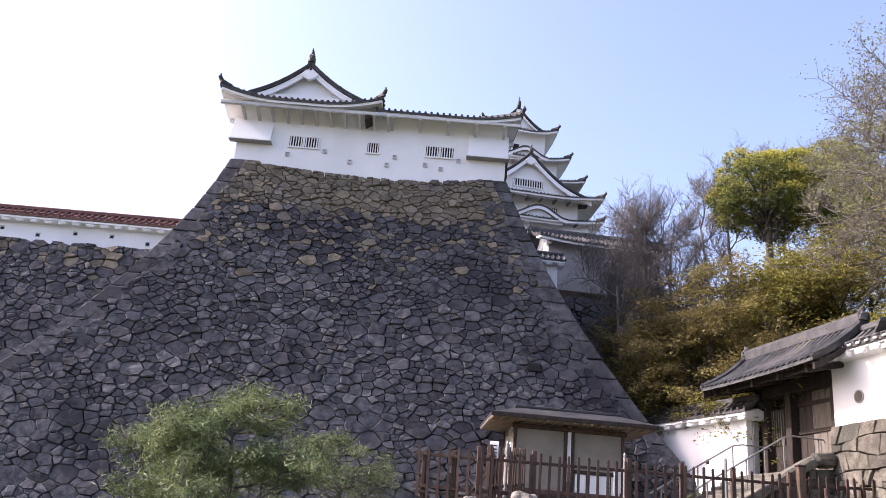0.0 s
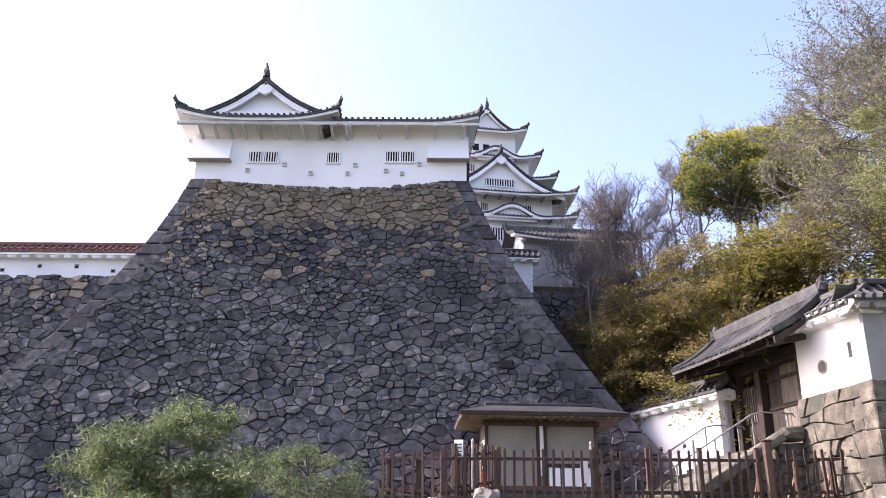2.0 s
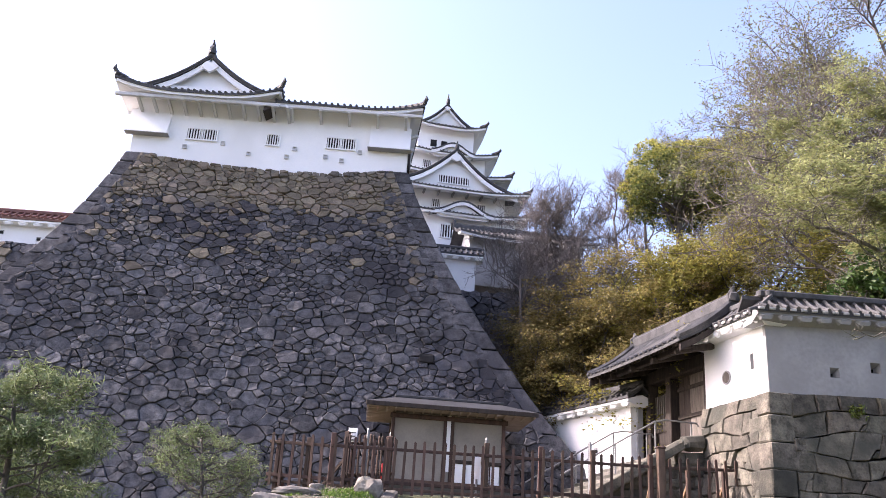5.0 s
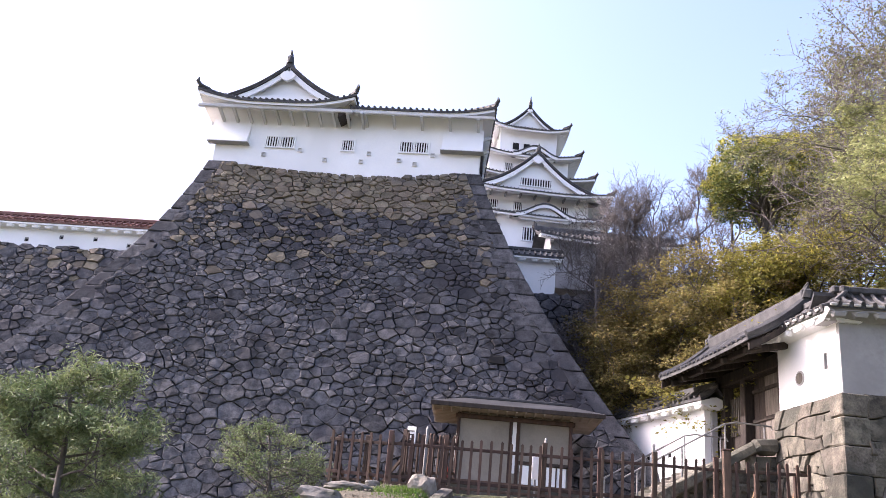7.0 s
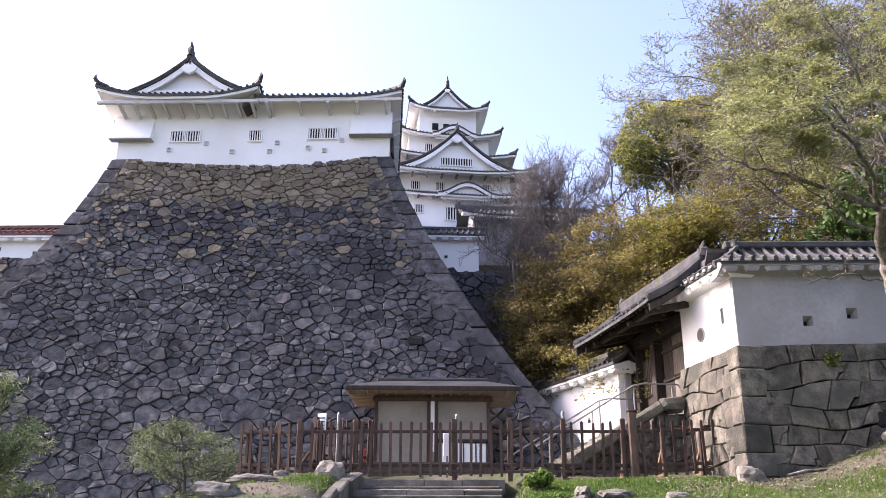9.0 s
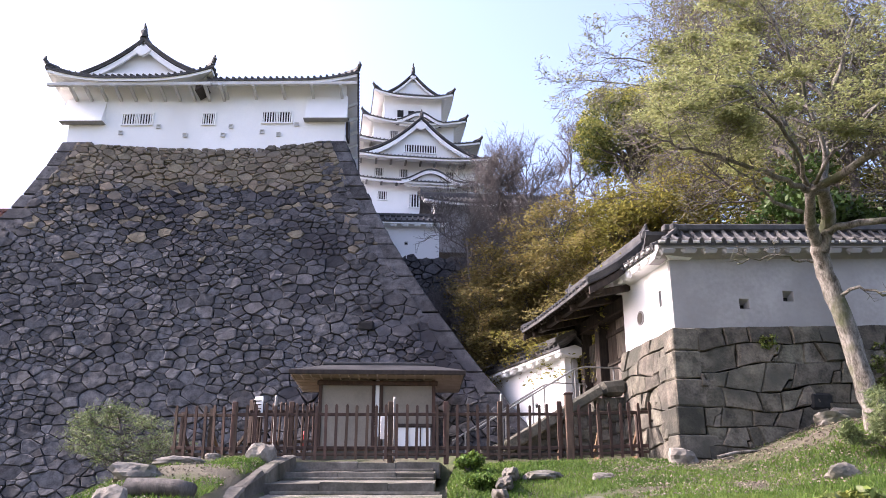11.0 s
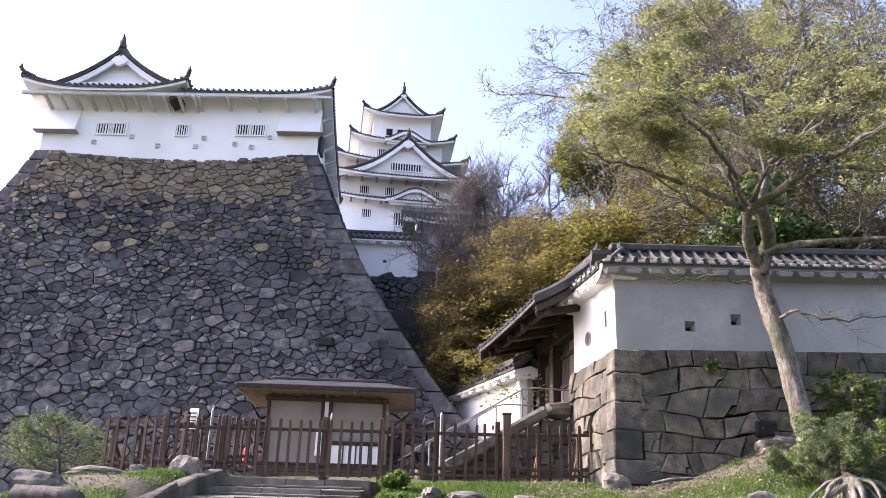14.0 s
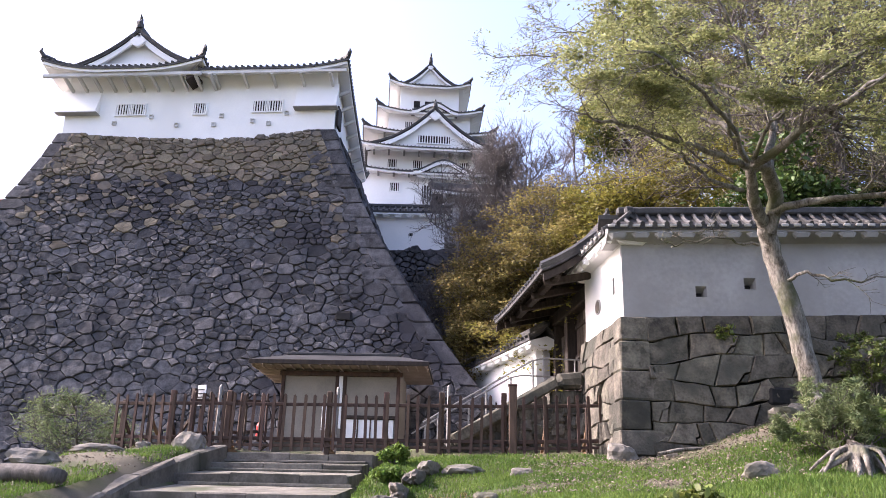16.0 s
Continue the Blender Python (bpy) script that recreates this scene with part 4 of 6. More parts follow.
    pierced_wall(fw, length, 6.52, 8.52, 0.035, 0.03, 0.5, [(1.9, 7.22, 0.27, 0.27), (3.1, 7.45, 0.29, 0.29)], PLASTER_OLD_SHADED)
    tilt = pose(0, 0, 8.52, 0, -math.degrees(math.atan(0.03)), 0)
    top = part("coping", bmesh_coping(length, 0.5, 0.44), PLASTER_OLD_SHADED, fw)
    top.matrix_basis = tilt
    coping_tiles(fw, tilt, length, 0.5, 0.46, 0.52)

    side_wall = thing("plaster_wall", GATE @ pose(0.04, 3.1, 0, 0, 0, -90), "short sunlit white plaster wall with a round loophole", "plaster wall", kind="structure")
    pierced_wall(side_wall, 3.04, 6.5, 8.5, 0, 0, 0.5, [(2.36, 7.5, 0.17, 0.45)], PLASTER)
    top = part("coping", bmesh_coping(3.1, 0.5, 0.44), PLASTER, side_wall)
    top.matrix_basis = pose(0, 0, 8.5)
    coping_tiles(side_wall, pose(0, 0, 8.5), 3.1, 0.5, 0.46, 0.52)
    bm = bmesh.new()
    tube(bm, [(1.13, 0.02, 7.27), (1.13, -0.03, 7.27)], 0.2, 16)
    o = part("round_loophole", bm, PLASTER_OLD_SHADED, side_wall, "round loophole rim")
    bm = bmesh.new()
    tube(bm, [(1.13, -0.02, 7.27), (1.13, -0.034, 7.27)], 0.16, 16)
    part("loophole_depth", bm, WOOD_GREY, o)


def pierced_wall(root, length, z0, z1, rise0, rise1, thick, holes, mat):
    """A plaster wall with square openings cut through its face; holes are (x, z, width, height), left to right."""
    def column(a, b, lo, hi):
        prism(bm, [(a, lo(a)), (b, lo(b)), (b, hi(b)), (a, hi(a))], "y", 0, thick)
    low, high = (lambda x: z0 + rise0 * x), (lambda x: z1 + rise1 * x)
    bm = bmesh.new()
    x = 0.0
    for hx, hz, w, h in holes:
        column(x, hx - w / 2, low, high)
        column(hx - w / 2, hx + w / 2, low, lambda q: hz - h / 2)
        column(hx - w / 2, hx + w / 2, lambda q: hz + h / 2, high)
        x = hx + w / 2
    column(x, length, low, high)
    bmesh.ops.remove_doubles(bm, verts=bm.verts[:], dist=0.0005)
    part("wall_body", bm, mat, root, "white plaster wall face")
    for hx, hz, w, h in holes:
        # splayed plaster lining, darkened for the shade inside, and the dark slot behind it
        bm = bmesh.new()
        a = [bm.verts.new(p) for p in ((hx - w / 2, 0.006, hz - h / 2), (hx + w / 2, 0.006, hz - h / 2), (hx + w / 2, 0.006, hz + h / 2), (hx - w / 2, 0.006, hz + h / 2))]
        b = [bm.verts.new(p) for p in ((hx - w * 0.3, 0.26, hz - h * 0.42), (hx + w * 0.3, 0.26, hz - h * 0.42), (hx + w * 0.3, 0.26, hz + h * 0.1), (hx - w * 0.3, 0.26, hz + h * 0.1))]
        for i in range(4):
            bm.faces.new((a[i], b[i], b[(i + 1) % 4], a[(i + 1) % 4]))
        o = part("loophole", bm, PLASTER_OLD_SHADED, root, "splayed square loophole")
        part("loophole_depth", boxes(((hx, 0.3, hz - h * 0.16), (w * 0.7, 0.06, h * 0.6))), BLACK, o)


def bmesh_coping(length, thick, over):
    """The swelling plaster under a coping, lobe by lobe."""
    bm = bmesh.new()
    prism(bm, [(-over + 0.06, 0.14), (-over + 0.03, 0.04), (0.0, -0.14), (thick, -0.14), (thick + over - 0.06, 0.14), (thick / 2, 0.3)], "x", -over + 0.05, length + 0.1)
    n = int(length / 0.55)
    for k in range(n + 1):
        x = -over + 0.3 + k * (length) / n
        tube(bm, [(x - 0.22, -over + 0.13, 0.06), (x - 0.12, -over + 0.12, -0.02), (x + 0.12, -over + 0.12, -0.02), (x + 0.22, -over + 0.13, 0.06)], [0.05, 0.11, 0.11, 0.05], 6)
    return bm


def coping_tiles(root, m, length, thick, over, rise):
    run = thick / 2 + over
    before = set(root.children)
    roof_slope(root, (-over, -over, 0.2), (1, 0, 0), (0, 1, 0), length + over, run, rise, run, 0, 0.0, 0.06, 0.29, soffit=False)
    roof_slope(root, (length, thick + over, 0.2), (-1, 0, 0), (0, -1, 0), length + over, run, rise, 0, 0, 0.0, 0.06, 0, soffit=False)
    bm = bmesh.new()
    z = 0.2 + rise + 0.08
    span_box(bm, (0, thick / 2, z), (length, thick / 2, z), 0.24, 0.2, bevel=0.04)
    part("ridge", bm, TILE_REST, root)
    for o in set(root.children) - before:
        o.matrix_basis = m
    caps = None
    n = int(length / 0.29)
    for k in range(n):
        mm = m @ Matrix.Translation((-over + 0.15 + k * (length + over) / n, -over - 0.03, 0.17))
        if caps is None:
            bm = bmesh.new()
            box(bm, (0, 0, 0), (0.17, 0.05, 0.07), None, 0.012)
            caps = part("eave_mortar", bm, MORTAR, root, "pale mortar between eave tiles")
            caps.matrix_basis = mm
        else:
            again(caps, mm)


build_right_base()


def build_gate():
    g = thing("castle_gate", GATE.copy(), "dark timber castle gate with a grey tiled gable roof", "gate")
    v0, v1 = 3.15, 7.05
    for v in (v0 + 0.15, (v0 + v1) / 2 + 0.45, v1 - 0.15):
        part("post", boxes(((0.35, v, 6.6), (0.34, 0.3, 3.4)), bevel=0.02), WOOD_DARK, g, "dark square gate post")
    part("lintel", boxes(((0.35, (v0 + v1) / 2, 8.1), (0.42, v1 - v0 + 0.5, 0.42)), bevel=0.03), WOOD_DARK, g)
    for k in range(6):
        v = v0 + 0.36 + k * 0.335
        part("door_plank", boxes(((0.5, v, 6.55), (0.07, 0.325, 2.75)), bevel=0.012), WOOD_GREY if k < 4 else WOOD_DARK, g, "weathered door plank")
    for z in (5.7, 6.6, 7.5):
        part("door_rail", boxes(((0.44, v0 + 1.2, z), (0.06, 2.0, 0.12)), bevel=0.01), WOOD_DARK, g)
    part("side_panel", boxes(((0.5, 6.45, 6.3), (0.08, 0.95, 2.4)), bevel=0.01), WOOD_DARK, g)
    for k in range(6):
        part("lattice_bar", boxes(((0.42, 6.1 + k * 0.13, 6.9), (0.05, 0.045, 1.2))), WOOD_GREY, g)
    part("sill", boxes(((0.3, (v0 + v1) / 2, 5.14), (0.7, v1 - v0, 0.24)), bevel=0.03), WOOD_GREY, g)
    part("white_jamb", boxes(((0.0, v1 + 0.1, 6.3), (0.2, 0.14, 2.6)), bevel=0.01), PLASTER_OLD_SHADED, g, "pale plaster jamb")
    part("back_wall", boxes(((1.9, 5.2, 6.6), (0.15, 4.6, 3.4))), WOOD_DARK, g)
    for v in (2.6, 4.0, 5.4, 6.8, 7.6):
        bm = bmesh.new()
        span_box(bm, (0.5, v, 8.45), (-1.25, v, 8.02), 0.16, 0.2, bevel=0.02)
        part("eave_arm", bm, WOOD_DARK, g)
    part("eave_beam", boxes(((-1.0, 5.1, 8.14), (0.18, 5.7, 0.18)), bevel=0.02), WOOD_DARK, g)
    part("ridge_beam_wood", boxes(((0.35, 5.1, 9.15), (0.26, 5.9, 0.26)), bevel=0.02), WOOD_DARK, g)
    n = 22
    raf = None
    for k in range(n):
        m = Matrix.Translation((0, 2.15 + k * 5.9 / (n - 1), 0))
        if raf is None:
            bm = bmesh.new()
            span_box(bm, (0.35, 0, 9.28), (-1.4, 0, 8.12), 0.09, 0.1)
            raf = part("rafter", bm, WOOD_DARK, g)
            raf.matrix_basis = m
        else:
            again(raf, m)
    slope = dict(lift=0.05, hollow=0.12, pitch=0.28, soffit=False)
    roof_slope(g, (-1.5, 8.05, 8.2), (0, -1, 0), (1, 0, 0), 6.15, 1.85, 1.3, 0, 0, **slope)
    roof_slope(g, (2.2, 1.9, 8.2), (0, 1, 0), (-1, 0, 0), 6.15, 1.85, 1.3, 0, 0, **slope)
    for v in (1.95, 8.0):
        bm = bmesh.new()
        tube(bm, [(-1.5 + 1.85 * t, v, 8.32 + 1.3 * t - 0.12 * math.sin(math.pi * t)) for t in (0, 0.25, 0.5, 0.75, 1)], 0.1, 6)
        part("verge_tile", bm, TILE_REST, g)
        bm = bmesh.new()
        sheet(bm, [[(-1.45 + 1.8 * t, v + d, 8.08 + 1.28 * t - 0.12 * math.sin(math.pi * t)) for t in (0, 0.25, 0.5, 0.75, 1)] for d in (-0.04, 0.04)], 0.2)
        part("barge_board", bm, WOOD_DARK, g)
    ridge_beam(g, (0.35, 1.95, 9.62), (0.35, 8.0, 9.62), 0.26, 0.34, True, 0.34)

    d = thing("plaster_wall", GATE @ Matrix.Translation((-1.75, 14.7, 0)) @ pose(0, 0, 0, 0, 0, -79.5), "low sunlit white plaster wall with tiled coping beside the gate", "plaster wall", kind="structure")
    coped_wall(d, 7.7, 4.2, 7.25, 0.45, 0.4, 0.42, PLASTER)
    for x in (3.2, 4.4, 5.75):
        wall_hole(d, x, 5.85, 0.2)


build_gate()


def build_gate_steps():
    s = thing("stone_steps", GATE.copy(), "worn stone steps climbing to the gate", "steps", kind="structure")
    n = 9
    for k in range(n):
        u = -4.0 + k * 0.34
        z = 3.5 + (k + 1) * 0.18
        part("step_stone", boxes(((u + 0.27, 5.2, z - 0.35), (0.56, 3.2, 0.7)), bevel=0.03), STEP, s)
    part("landing", boxes(((-0.3, 5.1, 4.9), (1.3, 4.0, 0.6)), bevel=0.03), STEP, s)
    rnd = random.Random(3)
    for k in range(14):
        u = -4.1 + k * 0.3
        h = 0.2 + max(0, k - 1) * 0.115
        z0 = 3.1
        zz = z0
        while zz < 3.45 + h:
            hh = rnd.uniform(0.28, 0.42)
            bm = bmesh.new()
            box(bm, (u, 3.3 + rnd.uniform(-0.05, 0.05), zz + hh / 2), (0.42, 0.5, hh), None, 0.06)
            for v in bm.verts:
                v.co += Vector((rnd.uniform(-1, 1), rnd.uniform(-1, 1), rnd.uniform(-1, 1))) * 0.03
            part("side_stone", bm, GRANITE, s)
            zz += hh - 0.02
    bm = bmesh.new()
    span_box(bm, (-3.6, 3.1, 3.78), (-0.85, 3.1, 5.42), 0.5, 0.3, bevel=0.05)
    jitter(bm, 0.03, 8)
    part("sloping_slab", bm, GRANITE, s, "sloping stone slab along the steps")
    bm = bmesh.new()
    tube(bm, [(-0.75, 3.1, 5.3), (-0.7, 3.1, 5.45), (-0.2, 3.1, 5.5), (-0.12, 3.1, 5.4)], [0.14, 0.24, 0.25, 0.16], 9)
    jitter(bm, 0.02, 9)
    part("rounded_stone", bm, GRANITE, s)
    for v in (3.75, 6.5):
        r = thing("handrail", GATE.copy(), "bent grey steel pipe handrail beside the gate steps", "handrail", "handrails of the gate steps")
        bm = bmesh.new()
        tube(bm, [(-4.3, v, 4.3), (-3.9, v, 4.55), (-1.3, v, 6.12), (-0.95, v, 6.2), (0.1, v, 6.2), (0.15, v, 6.1)], 0.026, 8)
        part("rail", bm, STEEL, r)
        for u, zb, zt in ((-3.9, 3.4, 4.55), (-2.6, 4.0, 5.32), (-1.3, 5.0, 6.1), (-0.1, 5.1, 6.2)):
            bm = bmesh.new()
            tube(bm, [(u, v, zb), (u, v, zt)], 0.026, 8)
            part("rail_post", bm, STEEL, r)


build_gate_steps()


# ---------------------------------------------------------------- the ticket hut
def build_hut():
    h = thing("guard_hut", pose(4.62, 26.2, 0, 0, 0, 2.5), "small beige guard hut with a low grey hipped roof", "hut")
    part("base", boxes(((0.05, 2.1, 3.95), (4.2, 2.8, 0.5)), bevel=0.02), STEP, h)
    part("wall", boxes(((0.0, 2.05, 5.25), (3.72, 2.5, 2.32)), bevel=0.01), HUT_WALL, h, "beige plastered hut wall")
    yf = 0.78
    for x in (-1.84, -0.12, 0.12, 1.82):
        part("post", boxes(((x, yf, 5.2), (0.11, 0.1, 2.3)), bevel=0.012), WOOD_RED, h, "brown timber post")
    part("white_panel", boxes(((0.0, yf + 0.01, 5.45), (0.2, 0.05, 1.8))), WHITE_BOARD, h, "white panel between posts")
    part("dado", boxes(((0.97, yf - 0.01, 4.52), (1.5, 0.06, 0.62)), bevel=0.01), WHITE_BOARD, h, "white lower panel")
    part("ledge", boxes(((0.97, yf - 0.04, 4.9), (1.6, 0.12, 0.1)), bevel=0.01), WOOD_DARK, h)
    for x in (0.6, 1.0, 1.4):
        part("dado_strip", boxes(((x, yf - 0.05, 4.52), (0.04, 0.03, 0.62))), WOOD_RED, h)
    part("sill_beam", boxes(((0, yf - 0.02, 4.16), (3.9, 0.16, 0.14)), bevel=0.015), WOOD_RED, h)
    part("head_beam", boxes(((0, yf - 0.02, 6.25), (3.9, 0.14, 0.14)), bevel=0.015), WOOD_RED, h)
    # window and notice on the left end
    o = part("window", boxes(((-1.88, 1.7, 5.3), (0.06, 0.9, 0.9)), bevel=0.01), WHITE_BOARD, h, "white framed end window")
    part("pane", boxes(((-1.92, 1.7, 5.3), (0.02, 0.78, 0.78))), HUT_ROOF, o)
    part("end_post", boxes(((-1.86, 3.2, 5.2), (0.1, 0.1, 2.3))), WOOD_RED, h)
    x0, x1, y0, y1, z = -2.75, 2.8, -0.05, 3.55, 6.44
    bm = bmesh.new()
    prof = [[(x0, y0, z + 0.1), (x1, y0, z + 0.1), (x1, y1, z + 0.1), (x0, y1, z + 0.1)], [(x0 + 1.05, y0 + 1.1, z + 0.46), (x1 - 1.05, y0 + 1.1, z + 0.46), (x1 - 1.05, y1 - 1.1, z + 0.46), (x0 + 1.05, y1 - 1.1, z + 0.46)]]
    a, b = [[bm.verts.new(p) for p in ring] for ring in prof]
    c = [bm.verts.new((p[0], p[1], z)) for p in prof[0]]
    for i in range(4):
        j = (i + 1) % 4
        bm.faces.new((a[i], a[j], b[j], b[i]))
        bm.faces.new((c[i], c[j], a[j], a[i]))
    bm.faces.new(b)
    bm.faces.new(c[::-1])
    part("roof", bm, HUT_ROOF, h, "low grey hipped sheet roof")
    part("roof_cap", boxes(((0, 1.75, z + 0.5), (3.7, 1.45, 0.1)), bevel=0.02), HUT_ROOF, h)
    part("soffit", boxes(((0.01, 1.75, z - 0.02), (5.5, 3.45, 0.03))), SOFFIT, h, "pale boarded soffit")
    raf = None
    for k in range(19):
        m = Matrix.Translation((-2.7 + k * 0.3, 0, 0))
        if raf is None:
            raf = part("rafter", boxes(((0, 0.4, z - 0.06), (0.05, 0.85, 0.05))), SOFFIT, h)
            raf.matrix_basis = m
        else:
            again(raf, m)
    raf = None
    for k in range(11):
        m = Matrix.Translation((0, 0.3 + k * 0.3, 0))
        if raf is None:
            raf = part("end_rafter", boxes(((-2.3, 0, z - 0.06), (0.9, 0.05, 0.05))), SOFFIT, h)
            raf.matrix_basis = m
        else:
            again(raf, m)
    part("fascia", boxes(((0.02, y0 - 0.01, z + 0.02), (5.6, 0.05, 0.14)), bevel=0.01), WOOD_DARK, h, "dark eave board")


build_hut()


# ---------------------------------------------------------------- the paling fence
def fence_run(a, b, label, count=None):
    """A run of palings between two places; heights come from the ground rows given."""
    a, b = Vector(a), Vector(b)
    d = b - a
    length = math.hypot(d.x, d.y)
    ang = math.degrees(math.atan2(d.y, d.x))
    f = thing("paling_fence", pose(a.x, a.y, a.z, 0, 0, ang), label, "fence", "paling fence runs")
    k_z = d.z / length
    rnd = random.Random(int(a.x * 100))
    n = count or int(length / 0.262)
    picket = None
    for k in range(n):
        x = (k + 0.5) * length / n
        m = pose(x + rnd.uniform(-0.015, 0.015), -0.06, k_z * x + rnd.uniform(-0.03, 0.02), rnd.uniform(-1, 1), rnd.uniform(-1.6, 1.6), 0)
        if picket is None:
            bm = bmesh.new()
            prism(bm, [(-0.036, 0.02), (0.036, 0.02), (0.036, 1.38), (0.0, 1.42), (-0.036, 1.38)], "y", -0.018, 0.018)
            picket = part("paling", bm, WOOD_RED, f)
            picket.matrix_basis = m
        else:
            again(picket, m)
    for z, s in ((1.16, 0.08), (0.30, 0.09), (0.14, 0.07)):
        bm = bmesh.new()
        span_box(bm, (0, 0, z), (length, 0, z + d.z), 0.05, s, bevel=0.008)
        part("rail", bm, WOOD_RED, f)
    return f, length, k_z


def fence_post(f, x, z, h=1.32, w=0.12):
    bm = bmesh.new()
    box(bm, (x, 0.07, z + h / 2 - 0.05), (w, w, h + 0.1), None, 0.012)
    part("post", bm, WOOD_RED, f)
    bm = bmesh.new()
    span_box(bm, (x, 0.1, z + 0.75), (x, 0.75, z + 0.0), 0.06, 0.07)
    span_box(bm, (x, 0.05, z + 0.03), (x, 0.85, z + 0.03), 0.09, 0.07)
    part("brace", bm, WOOD_PALE if int(x * 10) % 2 else WOOD_RED, f)


FENCE_LABEL = "red-brown wooden paling fence above the stone steps"
f1, n1, k1 = fence_run((1.25, 21.75, 3.36), (9.9, 21.65, 3.36), FENCE_LABEL)
for x in (0.05, 1.55, 4.15, 5.6, 7.0, 8.55):
    fence_post(f1, x, k1 * x, 1.5, 0.13)
f2, n2, k2 = fence_run((10.15, 21.6, 3.36), (12.3, 21.95, 3.46), "short rising wooden paling fence beside the granite wall")
for x in (0.7, 1.75):
    fence_post(f2, x, k2 * x, 1.2, 0.11)
f3, n3, k3 = fence_run((-0.45, 22.3, 3.42), (1.2, 21.9, 3.36), "wooden paling fence on the grass bank beside the steps")
fence_post(f3, 0.25, 0, 1.25, 0.11)
fence_post(f3, 1.1, 0, 1.3, 0.12)
f4, n4, k4 = fence_run((1.6, 22.2, 3.5), (2.9, 25.0, 3.9), "wooden paling fence running back towards the hut")
fence_post(f4, 0.2, 0, 1.5, 0.13)
big_post = thing("gate_post", pose(10.02, 21.5, 3.3), "stout red-brown square wooden post at the fence", "post")
part("shaft", boxes(((0, 0, 0.85), (0.2, 0.2, 1.7)), bevel=0.02), WOOD_RED, big_post)
part("cap", boxes(((0, 0, 1.72), (0.24, 0.24, 0.06)), bevel=0.02), WOOD_RED, big_post)
for px, py, z0, h in ((8.35, 22.6, 3.5, 1.75), (2.15, 22.9, 3.5, 1.75), (5.45, 22.5, 3.5, 1.65)):
    p = thing("marker_post", pose(px, py, z0 - 0.1), "slim pale grey post standing behind the fence", "post", "slim posts")
    bm = bmesh.new()
    tube(bm, [(0, 0, 0), (0, 0, h), (0, 0, h + 0.05)], [0.045, 0.045, 0.02], 8)
    part("shaft", bm, STEEL, p)
sign = thing("notice_board", pose(1.75, 22.6, 3.4, 0, 0, -15), "small white notice board on a brown post behind the fence", "sign")
part("post", boxes(((0, 0.03, 0.75), (0.06, 0.06, 1.5)), bevel=0.006), WOOD_RED, sign)
part("board", boxes(((0, -0.02, 1.45), (0.26, 0.03, 0.55)), bevel=0.006), WHITE_BOARD, sign, "white board")
for z in (1.6, 1.5, 1.4, 1.3):
    part("text_bar", boxes(((0, -0.042, z), (0.17, 0.01, 0.03))), HUT_ROOF, sign)
notice = thing("notice_board", pose(5.2, 22.3, 3.4), "white notice panel fixed to the fence", "sign")
part("board", boxes(((0, -0.02, 0.85), (0.2, 0.03, 0.6)), bevel=0.006), WHITE_BOARD, notice)
part("post", boxes(((0, 0.03, 0.6), (0.05, 0.05, 1.2))), STEEL, notice)
ext = thing("fire_extinguisher", pose(2.55, 25.4, 4.0), "red fire extinguisher standing beside the hut", "fire extinguisher")
bm = bmesh.new()
tube(bm, [(0, 0, 0), (0, 0, 0.4), (0, 0, 0.48), (0, 0, 0.52)], [0.09, 0.09, 0.05, 0.03], 10)
part("cylinder", bm, RED, ext)
part("valve", boxes(((0, 0, 0.56), (0.05, 0.12, 0.06)), bevel=0.01), BLACK, ext)


